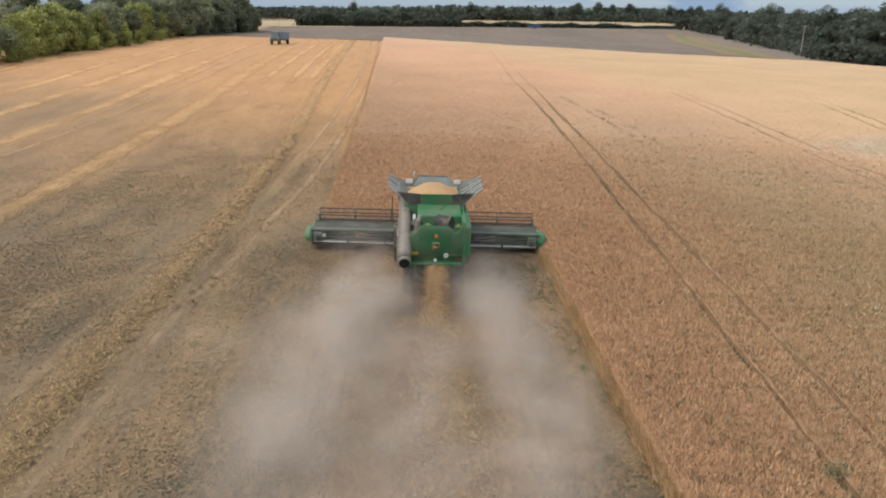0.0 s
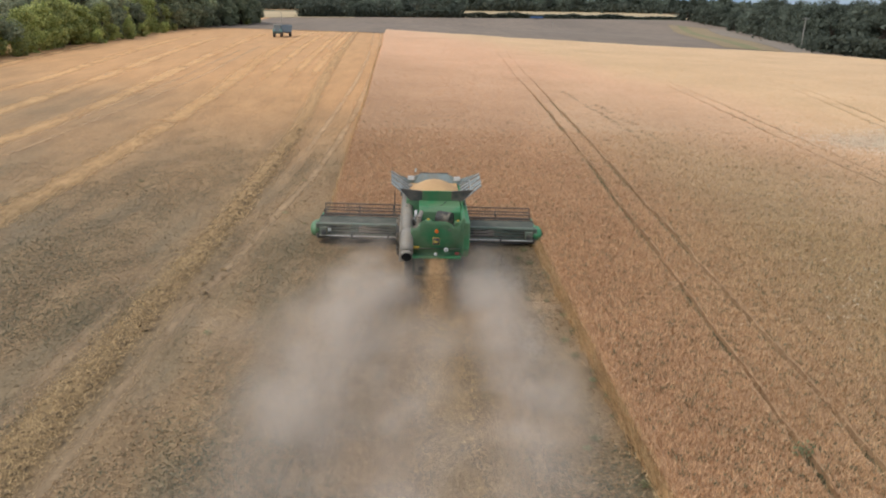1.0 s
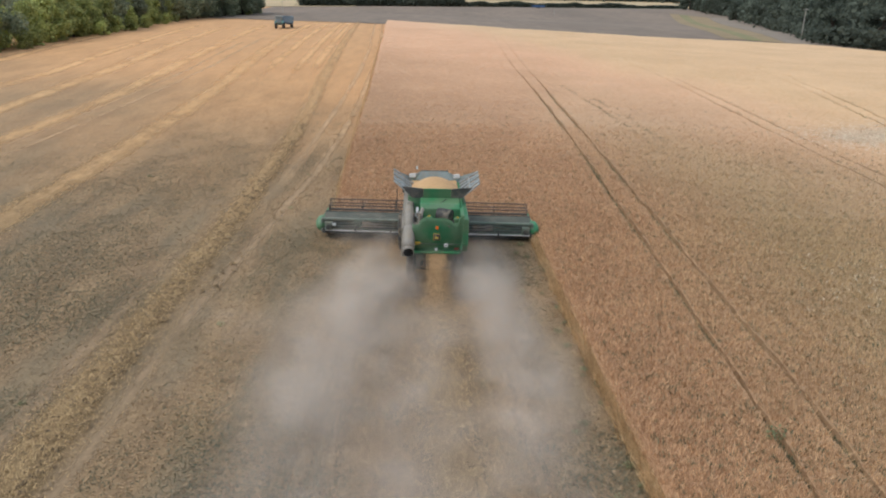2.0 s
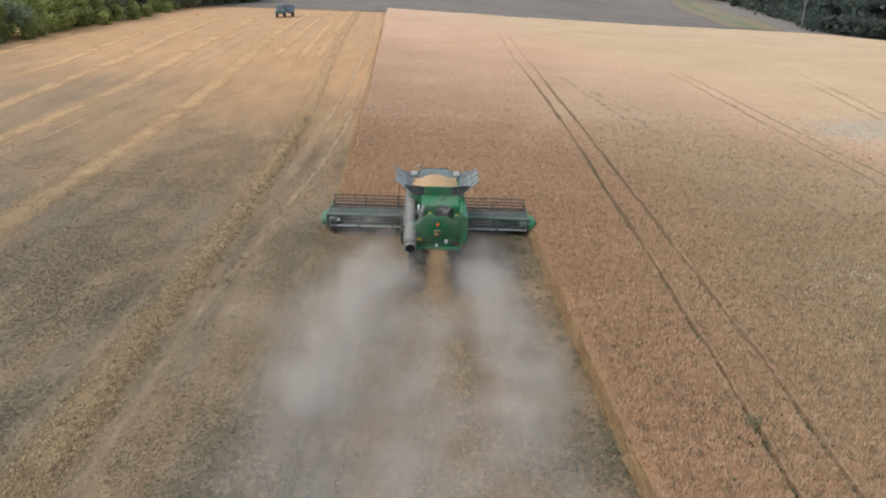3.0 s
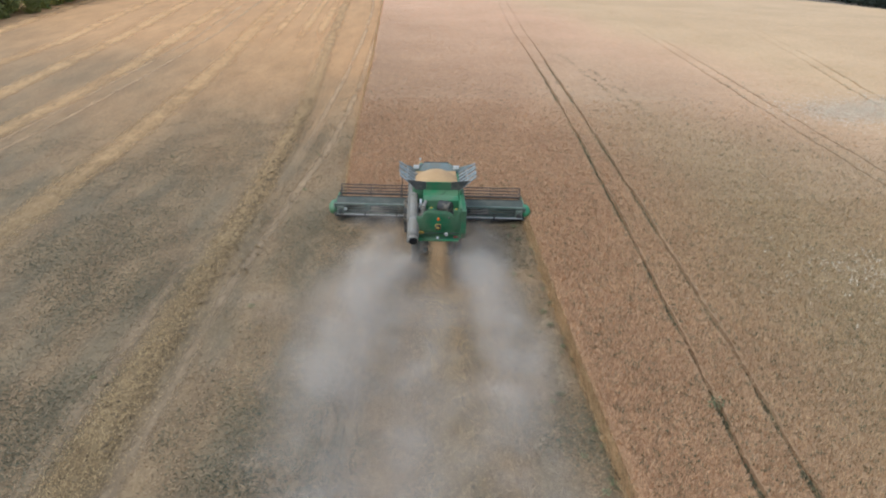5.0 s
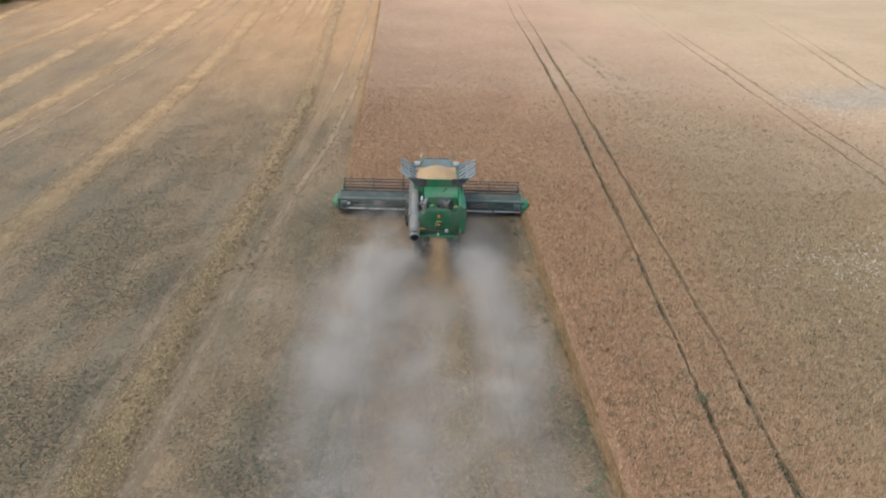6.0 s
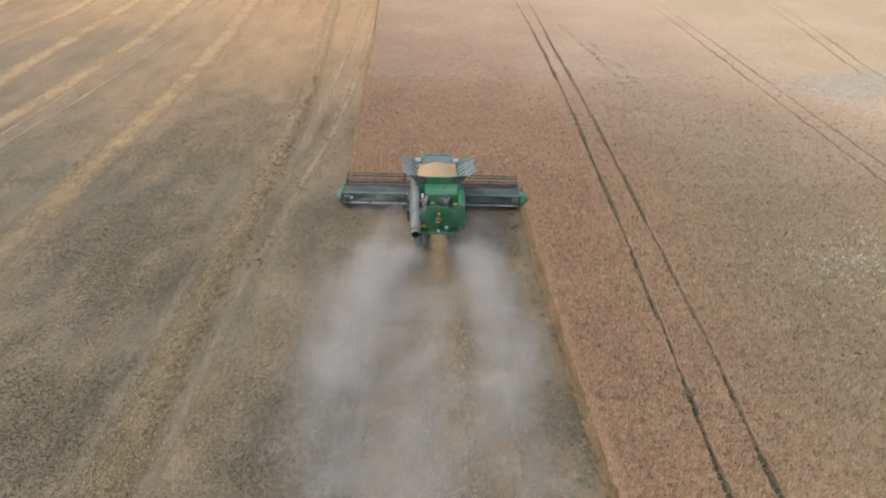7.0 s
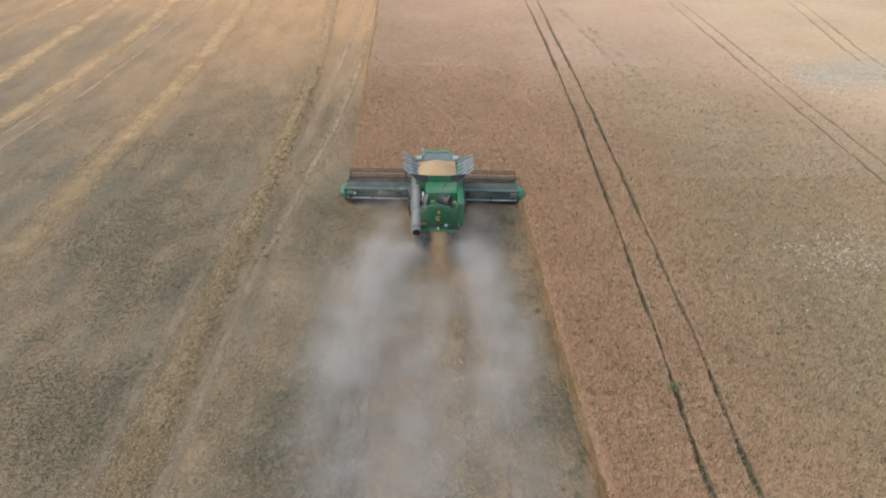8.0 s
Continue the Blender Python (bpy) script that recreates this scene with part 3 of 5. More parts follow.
def crop_block(name, left, right, y0, across, label, seed, side=1):
    """Standing crop between two lines, from y0 to the brow: a thick block with an uneven top and upright sides."""
    us = np.linspace(0, 1, across)
    ne = 420
    vv = np.linspace(0, 1, ne) ** 1.9
    X, Y = np.zeros((ne, across)), np.zeros((ne, across))
    for k, u in enumerate(us):
        end = 170.0
        for _ in range(6):
            xe = (1 - u) * left(end) + u * right(end)
            end = float(brow(xe))
        ys = y0 + (max(end, y0 + 1) - y0) * vv
        Y[:, k] = ys
        X[:, k] = (1 - u) * left(ys) + u * right(ys)
    edge = (us == 0) | (us == 1)
    X = X + np.where(edge[None, :], 0.02 * np.random.default_rng(seed).normal(0, 1, X.shape), 0)
    base = land(X, Y)
    Z = base + crop_top(X, Y)
    if left(0.0) < 6.5:
        Z[:, 0] -= np.where((Y[:, 0] < 2.6) | (left(0.0) < 0), 0.10, 0.0)
    top = np.stack([X, Y, Z], -1).reshape(-1, 3)
    faces = []
    for j in range(ne - 1):
        for i in range(across - 1):
            a = j * across + i
            faces.append((a, a + 1, a + across + 1, a + across))
    verts = top.tolist()
    # skirts down to the ground along the four sides
    ring = [j * across for j in range(ne)] + [(ne - 1) * across + i for i in range(across)] + [j * across + across - 1 for j in range(ne - 1, -1, -1)] + [i for i in range(across - 1, -1, -1)]
    start = len(verts)
    flat = base.ravel()
    for v in ring:
        verts.append((top[v][0], top[v][1], flat[v] - 0.06))
    skirts = []
    for k in range(len(ring) - 1):
        skirts.append((ring[k], ring[k + 1], start + k + 1, start + k))
    me = bpy.data.meshes.new(name)
    me.from_pydata(verts, [], faces + skirts)
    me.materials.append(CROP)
    me.materials.append(CROP_SIDE)
    idx = np.zeros(len(faces) + len(skirts), dtype=np.int32)
    idx[len(faces):] = side
    me.polygons.foreach_set("material_index", idx)
    me.update()
    return tagged(new(name, me), label, "crop", kind="stuff")


def closing(y):
    """How open a wheeling stands: full near by, narrowed towards the brow to look fainter from the camera."""
    return (0.22 + 0.78 * (1 - ease(18, 90, y))) * (0.85 + 0.4 * value_noise(y, 0 * np.asarray(y), 2.2, 34))


def line(name, shift=0.0, base=0.0):
    return lambda y: along(LINES[name], y) + base + shift * closing(y)


GAP = 0.16
NARROW = 0.12
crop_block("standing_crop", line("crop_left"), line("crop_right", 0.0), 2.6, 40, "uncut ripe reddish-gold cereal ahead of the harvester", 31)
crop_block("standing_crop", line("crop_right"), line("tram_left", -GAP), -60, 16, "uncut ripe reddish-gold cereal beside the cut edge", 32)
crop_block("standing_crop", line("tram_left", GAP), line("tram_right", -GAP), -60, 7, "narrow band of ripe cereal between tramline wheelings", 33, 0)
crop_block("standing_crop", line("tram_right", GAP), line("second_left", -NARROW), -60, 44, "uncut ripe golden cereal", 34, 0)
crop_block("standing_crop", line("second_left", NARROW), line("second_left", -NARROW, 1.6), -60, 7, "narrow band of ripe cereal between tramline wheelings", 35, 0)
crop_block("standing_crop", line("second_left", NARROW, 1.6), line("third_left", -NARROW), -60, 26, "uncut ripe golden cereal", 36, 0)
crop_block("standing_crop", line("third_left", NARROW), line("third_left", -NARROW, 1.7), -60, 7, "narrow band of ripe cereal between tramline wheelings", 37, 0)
crop_block("standing_crop", line("third_left", NARROW, 1.7), lambda y: 118.0 + 0 * y, -60, 50, "uncut ripe golden cereal running to the brow, lightened as if sunlit", 38, 0)


def furrow(points, shift, y0, y1, seed):
    """The bare wheeling between two bands of crop."""
    ys = np.concatenate([np.arange(y0, 40, 0.5), np.arange(40, y1, 2.0)])
    cx = along(points, ys) + shift
    r = np.random.default_rng(seed)
    bm = bmesh.new()
    prev = None
    for x, y in zip(cx, ys):
        q = [bm.verts.new((x + u * (GAP * float(closing(y)) + 0.05), y, float(land(x, y)) + 0.20 + 0.06 * abs(u) + 0.05 * r.random())) for u in (-1, 0, 1)]
        if prev:
            for i in range(2):
                bm.faces.new((prev[i], prev[i + 1], q[i + 1], q[i]))
        prev = q
    return tagged(part("tramline_wheeling", bm, WHEELING), "dark bare tramline wheeling through the crop", "wheel track", kind="structure")


for nm, off, sd, ye in (("tram_left", 0, 1, 165), ("tram_right", 0, 2, 165), ("second_left", 0, 3, 150), ("second_left", 1.6, 4, 150), ("third_left", 0, 5, 140), ("third_left", 1.7, 6, 140)):
    furrow(LINES[nm], off, -60, ye, sd)


def blades(n, xs, ys, z0, h, w, lean, rng):
    """n upright slivers, each one triangle with a leaning tip."""
    a = rng.uniform(0, 2 * np.pi, n)
    dx, dy = np.cos(a) * w / 2, np.sin(a) * w / 2
    v = np.zeros((n, 3, 3))
    v[:, 0] = np.stack([xs - dx, ys - dy, z0], -1)
    v[:, 1] = np.stack([xs + dx, ys + dy, z0], -1)
    v[:, 2] = np.stack([xs + rng.normal(0, lean, n), ys + rng.normal(0, lean, n), z0 + h], -1)
    return v.reshape(-1, 3)


# ears over the nearest crop
WHEELINGS = (("tram_left", 0, GAP), ("tram_right", 0, GAP), ("second_left", 0, NARROW), ("second_left", 1.6, NARROW), ("third_left", 0, NARROW), ("third_left", 1.7, NARROW))


def ears(n, xs, ys, low, high, wide, lean, label, rng):
    keep = np.ones(n, dtype=bool)
    for nm, off, gap in WHEELINGS:
        keep &= np.abs(xs - along(LINES[nm], ys) - off) > gap * closing(ys) + 0.03
    xs, ys = xs[keep], ys[keep]
    n = len(xs)
    h = rng.uniform(low, high, n)
    drop = 0.10 * np.clip(1 - (xs - along(LINES["crop_right"], ys)) / 0.3, 0, 1) * (ys < 2.5)
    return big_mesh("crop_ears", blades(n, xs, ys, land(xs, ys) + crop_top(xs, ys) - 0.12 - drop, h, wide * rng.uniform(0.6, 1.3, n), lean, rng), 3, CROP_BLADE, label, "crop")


def crop_start(y):
    """Left edge of the standing crop: the cut edge behind the header, the field's own edge ahead of it."""
    return np.where(y < 2.5, along(LINES["crop_right"], y), along(LINES["crop_left"], y)) + 0.02


rng = np.random.default_rng(41)
n = 700000
ys = -27 + 56 * rng.beta(1.0, 1.6, n)
xs = crop_start(ys) + 44 * rng.beta(1.0, 1.7, n)
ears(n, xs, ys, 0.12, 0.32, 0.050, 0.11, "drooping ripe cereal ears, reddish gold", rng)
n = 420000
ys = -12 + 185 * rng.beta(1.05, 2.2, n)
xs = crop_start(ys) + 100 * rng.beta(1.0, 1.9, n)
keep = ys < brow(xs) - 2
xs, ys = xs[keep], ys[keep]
ears(len(xs), xs, ys, 0.14, 0.28, 0.055, 0.12, "ripe cereal ears farther into the field, gold lightened as if sunlit", rng)

n = 70000
ys = -50 + 24 * rng.random(n)
xs = crop_start(ys) + 26 * rng.beta(1.0, 1.3, n)
ears(n, xs, ys, 0.12, 0.32, 0.050, 0.11, "ripe cereal ears at the near end of the field", rng)

# stalks standing along the cut edge and the tramlines, shorter and more splayed towards the open ground
pieces = []
for nm, off, side, y1, m, wide in (("crop_right", 0.0, -1, 2.5, 22000, 0.14), ("tram_left", -GAP, 1, 60, 3500, 0.04), ("tram_left", GAP, -1, 60, 3500, 0.04), ("tram_right", -GAP, 1, 60, 3500, 0.04), ("tram_right", GAP, -1, 60, 3500, 0.04), ("crop_left", 0.0, -1, 120, 5000, 0.15)):
    y0 = 2.5 if nm == "crop_left" else -48
    ys = y0 + (y1 - y0) * rng.random(m) ** 1.2
    d = np.abs(rng.normal(0, wide, m))
    xs = along(LINES[nm], ys) + off + side * (d - 0.04)
    h = rng.uniform(0.30, 0.66, m) * np.clip(1 - 1.3 * d, 0.15, 1)
    v = blades(m, xs, ys, land(xs, ys) + 0.02, h, rng.uniform(0.02, 0.05, m), 0.10, rng).reshape(m, 3, 3)
    v[:, 2, 0] += side * rng.uniform(0.0, 0.8, m) * wide
    pieces.append(v.reshape(-1, 3))
big_mesh("crop_stalks", np.concatenate(pieces), 3, STALK, "pale standing stalks along the crop's edges", "crop")

# dark green-grey tufts: painted shade gaps between the ears, weeds along the wheelings and where the drill turned
m = 13000
ys = -27 + 70 * rng.beta(1.0, 2.6, m)
xs = crop_start(ys) + 0.4 + 46 * rng.beta(1.0, 1.5, m)
cx, cy, spread = [xs], [ys], [np.full(m, 0.06)]
for nm, off in (("tram_left", 0.0), ("tram_right", 0.0), ("second_left", 0.0), ("second_left", 1.6), ("third_left", 0.0), ("third_left", 1.7)):
    m = 1100
    ys = -27 + 75 * rng.random(m) ** 1.5
    cx.append(along(LINES[nm], ys) + off + rng.normal(0, 0.09, m))
    cy.append(ys)
    spread.append(np.full(m, 0.07))
for off in (0.0, 1.3):
    m = 150
    ys = 20 + 32 * rng.random(m)
    keep = value_noise(ys, 0 * ys, 3.0, 48 + int(off)) > -0.25
    cx.append((along(TURNING, ys) + off + rng.normal(0, 0.16, m))[keep])
    cy.append(ys[keep])
    spread.append(np.full(int(keep.sum()), 0.16))
cx, cy, spread = np.concatenate(cx), np.concatenate(cy), np.concatenate(spread)
k = 6
xs, ys = np.repeat(cx, k) + np.repeat(spread, k) * rng.normal(0, 1, k * len(cx)), np.repeat(cy, k) + np.repeat(spread, k) * rng.normal(0, 1, k * len(cx))
inside = np.min([np.abs(xs - along(LINES[nm], ys) - off) for nm, off, gap in WHEELINGS], 0) < 0.18
z = land(xs, ys) + np.where(inside, 0.22, crop_top(xs, ys) - 0.06)
n = len(xs)
big_mesh("crop_weeds", blades(n, xs, ys, z, rng.uniform(0.08, 0.20, n), rng.uniform(0.04, 0.09, n), 0.07, rng), 3, WEED_GAP, "dark grey-green tufts: weeds, and painted dark gaps between the ears", "weeds")

# pale lodged patches where the crop lies flat
m = 15000
spot = rng.choice(3, m, p=(0.48, 0.44, 0.08))
xs = np.array((39.5, 46.0, 24.0))[spot] + rng.normal(0, 1, m) * np.array((3.0, 3.0, 3.4))[spot]
ys = np.array((25.0, 27.0, -9.0))[spot] + rng.normal(0, 1, m) * np.array((2.2, 2.6, 2.0))[spot]
big_mesh("lodged_crop", blades(m, xs, ys, land(xs, ys) + crop_top(xs, ys) + 0.02, rng.uniform(0.03, 0.10, m), rng.uniform(0.05, 0.09, m), 0.22, rng), 3, LODGED, "pale silvery crop lodged flat in patches", "crop")

# stubble stalks in drilled rows, most of them bent over
n = 230000
ys = -28 + 160 * rng.beta(1.0, 3.2, n)
xs = 6.0 - 75 * rng.beta(1.0, 2.6, n)
xs = np.round(xs / 0.25) * 0.25 + rng.normal(0, 0.11, n)
keep = ~((ys > 2) & (xs > along(LINES["crop_left"], ys) - 0.05))
for k in ("trackR", "trackL"):
    keep &= np.abs(xs - along(TRACKS[k], ys)) > 0.2
xs, ys = xs[keep], ys[keep]
n = len(xs)
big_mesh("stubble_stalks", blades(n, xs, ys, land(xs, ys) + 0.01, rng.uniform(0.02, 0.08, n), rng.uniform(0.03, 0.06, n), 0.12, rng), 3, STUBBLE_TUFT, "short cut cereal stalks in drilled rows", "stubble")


# weeds and volunteers greening the stubble in patches
n = 520000
ys = -28 + 90 * rng.beta(1.0, 2.6, n)
xs = 6.0 - 60 * rng.beta(1.0, 1.8, n)
patch = value_noise(xs, ys, 5.0, 44) + 0.6 * value_noise(xs, ys, 1.6, 45) + 1.15 * np.exp(-(((xs + 18.0) / 4.8) ** 2)) * (1 - ease(2, 24, ys)) + 0.42 * np.exp(-(((xs + 6.3) / 2.2) ** 2)) * (1 - ease(-6, 6, ys)) - 0.12 + 0.3 * (xs > 4.2)
keep = (patch > -0.15 + 1.15 * rng.random(n)) & ~((ys > 1.5) & (xs > along(LINES["crop_left"], ys) - 0.1))
for k in ("trackR", "trackL", "clods", "swA"):
    keep &= np.abs(xs - along(TRACKS[k], ys)) > 0.5
xs, ys = xs[keep], ys[keep]
n = len(xs)
big_mesh("green_regrowth", blades(n, xs, ys, land(xs, ys) + 0.005, rng.uniform(0.02, 0.06, n), rng.uniform(0.03, 0.055, n), 0.08, rng), 3, REGROWTH, "patches of green weeds among the stubble", "weeds")


def chips(n, line_points, half, y0, y1, power, z, rng):
    """Loose straws lying about a line."""
    ys = y0 + (y1 - y0) * rng.random(n) ** power
    xs = along(line_points, ys) + rng.normal(0, half, n)
    a = rng.uniform(0, np.pi, n)
    ln, wd = rng.uniform(0.07, 0.20, n), rng.uniform(0.008, 0.018, n)
    c, s = np.cos(a), np.sin(a)
    zz = land(xs, ys) + z + rng.uniform(-0.06, 0.05, n)
    v = np.zeros((n, 3, 3))
    v[:, 0] = np.stack([xs - c * ln / 2 - s * wd, ys - s * ln / 2 + c * wd, zz], -1)
    v[:, 1] = np.stack([xs - c * ln / 2 + s * wd, ys - s * ln / 2 - c * wd, zz], -1)
    v[:, 2] = np.stack([xs + c * ln / 2, ys + s * ln / 2, zz + rng.uniform(-0.03, 0.10, n)], -1)
    return v.reshape(-1, 3)


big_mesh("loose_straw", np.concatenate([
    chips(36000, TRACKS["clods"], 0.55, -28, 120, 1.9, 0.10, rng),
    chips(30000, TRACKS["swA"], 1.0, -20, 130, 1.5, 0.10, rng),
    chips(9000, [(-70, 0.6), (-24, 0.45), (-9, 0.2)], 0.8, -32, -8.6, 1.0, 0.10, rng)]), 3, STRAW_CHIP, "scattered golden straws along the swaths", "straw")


# dark clods along the straw row
def lumps(n, pts, half, y0, y1, size, rng):
    out = []
    octa = np.array([(1, 0, 0), (0, 1, 0), (-1, 0, 0), (0, -1, 0), (0, 0, 1)], dtype=float)
    tri = [(0, 1, 4), (1, 2, 4), (2, 3, 4), (3, 0, 4)]
    ys = y0 + (y1 - y0) * rng.random(n) ** 1.2
    xs = along(pts, ys) + rng.normal(0, half, n)
    for x, y in zip(xs, ys):
        s = size * rng.uniform(0.4, 1.5)
        v = octa * rng.uniform(0.6, 1.3, (5, 1)) * s * np.array((1.4, 1.0, 0.5))
        a = rng.uniform(0, 6.28)
        v = np.stack([v[:, 0] * np.cos(a) - v[:, 1] * np.sin(a), v[:, 0] * np.sin(a) + v[:, 1] * np.cos(a), v[:, 2]], -1) + (x, y, float(land(x, y)) + 0.10)
        for t in tri:
            out += [v[k] for k in t]
    return np.array(out)


big_mesh("clods", np.concatenate([lumps(900, [(y, x + 0.34) for y, x in TRACKS["clods"]], 0.22, -28, 30, 0.075, rng), lumps(900, TRACKS["clods"], 0.40, -28, 30, 0.07, rng), lumps(50, TRACKS["clods"], 0.22, 0, 12, 0.12, rng), lumps(110, TRACKS["trackR"], 0.3, -10, 40, 0.08, rng)]), 3, CLOD, "dark earth clods and matted straw lumps", "clods")


# ---- combine harvester ----
CX = 0.27
combine = empty("combine_harvester", pose(CX - 0.06, 0, 0.0, 0, 0.9, 0), "large green combine harvester with a wide header, dusty, full grain tank", "combine harvester")


def tyre(parent, x, y, r, w, rim_r, rubber=BLACK):
    m = pose(x, y, r + 0.03, 0, 90, 0)
    bm = bmesh.new()
    prof = [(rim_r, -w * 0.42), (r * 0.86, -w * 0.5), (r * 0.96, -w * 0.42), (r, -w * 0.2), (r, w * 0.2), (r * 0.96, w * 0.42), (r * 0.86, w * 0.5), (rim_r, w * 0.42)]
    lathe(bm, prof, 32, m)
    k = 18
    for i in range(k):
        for s in (-1, 1):
            a = 2 * math.pi * (i + (0.5 if s > 0 else 0)) / k
            c = m @ pose(0, 0, 0, 0, 0, math.degrees(a)) @ Matrix.Translation((r + 0.005, 0, s * w * 0.22)) @ pose(0, 0, 0, 35 * s, 0, 0)
            bmesh.ops.create_cube(bm, size=1, matrix=c @ Matrix.Diagonal((0.07, 0.07, w * 0.5, 1)))
    t = part("tyre", bm, rubber, parent, "dusty black lugged tyre")
    bm = bmesh.new()
    lathe(bm, [(rim_r, -w * 0.40), (rim_r * 0.7, -w * 0.30), (rim_r * 0.3, -w * 0.34), (rim_r * 0.3, w * 0.34), (rim_r * 0.7, w * 0.30), (rim_r, w * 0.40)], 24, m)
    part("rim", bm, YELLOW, t, "yellow wheel rim")


for sx in (-1, 1):
    tyre(combine, sx * 1.42, -1.7, 0.98, 0.80, 0.50)
    tyre(combine, sx * 1.10, -5.9, 0.64, 0.46, 0.36, DUSTY_TYRE)

# chassis and side bodies
bm = bmesh.new()
box(bm, -1.0, 1.0, -7.0, -0.8, 0.85, 1.9, 0.05)
part("chassis", bm, DARK, combine)
for sx in (-1, 1):
    bm = bmesh.new()
    hi = 3.40 if sx > 0 else 2.45
    extruded(bm, [(-7.1, 2.15), (-6.5, 1.6), (-1.0, 1.45), (-0.8, 2.0), (-0.8, hi), (-4.8, hi + 0.05), (-7.1, hi - 0.05)], sx * 1.16, sx * 1.46, "x", 0.06)
    part("side_panel", bm, GREEN, combine)
bm = bmesh.new()
tube(bm, (-1.3, -5.9, 0.7), (1.3, -5.9, 0.7), 0.12, 12)
part("rear_axle", bm, DARK, combine)
bm = bmesh.new()
box(bm, -0.85, 0.85, -7.2, -6.2, 1.15, 1.8, 0.08)
part("straw_chopper", bm, DARK, combine)
for sx in (-1, 1):
    bm = bmesh.new()
    tube(bm, (sx * 0.45, -7.3, 1.15), (sx * 0.45, -7.2, 1.4), 0.30, 20)
    part("chaff_spreader", bm, DARK, combine)

# rear hood: a tall curved panel, its top scooped at the engine
HY = -7.75
bm = bmesh.new()
cols = 61
HOOD_TOP = ((-1.0, 3.10), (-0.95, 3.13), (-0.78, 3.22), (-0.65, 3.50), (-0.5, 3.58), (0.32, 3.56), (0.55, 3.44), (0.64, 3.30), (0.80, 3.30), (0.87, 3.46), (0.92, 3.58), (1.0, 3.60))
rows = []
for i in range(cols):
    u = -1 + 2 * i / (cols - 1)
    x = 0.05 + 1.10 * u
    back = HY + 0.16 * abs(u) ** 3
    top = float(along(HOOD_TOP, u))
    col = []
    for k in range(9):
        v = k / 8
        z = 2.06 + 0.08 * abs(u) ** 4 + (top - 2.06) * v
        col.append(bm.verts.new((x, back + 0.10 * v ** 2 - 0.05 * math.sin(math.pi * v) + 0.10 * (1 - v) ** 3, z)))
    rows.append(col)
for p, q in zip(rows, rows[1:]):
    for k in range(8):
        bm.faces.new((p[k], q[k], q[k + 1], p[k + 1]))
r = bmesh.ops.solidify(bm, geom=bm.faces[:], thickness=-0.07)
bmesh.ops.recalc_face_normals(bm, faces=bm.faces)
hood = part("rear_hood", bm, GREEN, combine, "green rear hood panel with scooped top", True)
bm = bmesh.new()
box(bm, -0.98, 1.08, HY + 0.03, HY + 0.35, 1.92, 2.05, 0.04)
part("rear_bumper", bm, GREEN, combine)
# side returns of the hood
for x0, x1, t0 in ((-1.08, -1.00, 3.05), (1.10, 1.18, 3.5)):
    bm = bmesh.new()
    extruded(bm, [(HY + 0.16, 2.08), (-6.0, 1.8), (-6.0, t0 + 0.1), (HY + 0.25, t0)], x0, x1, "x", 0.02)
    part("hood_side", bm, GREEN, combine)
bm = bmesh.new()
box(bm, -0.98, 1.06, HY - 0.052, HY, 2.40, 2.414, 0)
part("panel_seam", bm, DARK, hood)
bm = bmesh.new()
box(bm, 0.50, 0.60, HY - 0.035, HY + 0.02, 3.20, 3.24, 0)
part("sticker", bm, DARK, hood)
# badge: dark field, yellow rim, plain yellow shape
bm = bmesh.new()
box(bm, -0.14, 0.16, HY - 0.07, HY - 0.03, 2.58, 2.90, 0.06)
badge = part("badge", bm, YELLOW, combine, "square badge with a yellow rim")
bm = bmesh.new()
box(bm, -0.125, 0.145, HY - 0.085, HY - 0.06, 2.595, 2.885, 0.05)
part("badge_field", bm, DARK, badge)
bm = bmesh.new()
plate(bm, [(-0.07, HY - 0.087, 2.69), (0.08, HY - 0.087, 2.68), (0.09, HY - 0.087, 2.73), (-0.02, HY - 0.087, 2.76), (-0.07, HY - 0.087, 2.80)], 0.012)
part("badge_shape", bm, YELLOW, badge)
bm = bmesh.new()
tube(bm, (0.02, HY - 0.02, 3.18), (0.02, HY - 0.11, 3.17), 0.07, 16)
part("amber_lamp", bm, AMBER, combine, "round amber lamp")
bm = bmesh.new()
tube(bm, (0.43, HY + 0.0, 2.36), (0.43, HY - 0.06, 2.36), 0.085, 20)
disc = part("speed_disc", bm, WHITE, combine, "round white sticker")
bm = bmesh.new()
box(bm, 0.405, 0.455, HY - 0.066, HY - 0.055, 2.32, 2.40, 0)
part("sticker_bar", bm, DARK, disc)
bm = bmesh.new()
box(bm, -0.98, -0.70, HY - 0.02, HY + 0.14, 2.36, 2.47, 0.01)
part("number_plate", bm, YELLOW, combine, "yellow plate with dark bars")
bm = bmesh.new()
tube(bm, (0.0, HY + 0.03, 2.15), (0.0, HY - 0.03, 2.15), 0.065, 18)
part("rear_lamp", bm, WHITE, combine, "small white lamp")
bm = bmesh.new()
box(bm, 0.80, 1.00, HY, HY + 0.14, 2.14, 2.20, 0.015)
part("tail_lamp", bm, RED, combine, "small red tail lamp")

# engine deck and what stands in it
bm = bmesh.new()
box(bm, -1.05, 1.15, -7.5, -4.9, 2.75, 2.95, 0.02)
part("engine_deck", bm, DARK, combine)
bm = bmesh.new()
extruded(bm, [(-5.85, 3.45), (-5.7, 3.66), (-4.75, 3.76), (-4.75, 2.9), (-5.85, 2.9)], -0.72, 1.12, "x", 0.05)
part("engine_cover", bm, GREEN, combine, "green engine cover in front of the hood")
bm = bmesh.new()
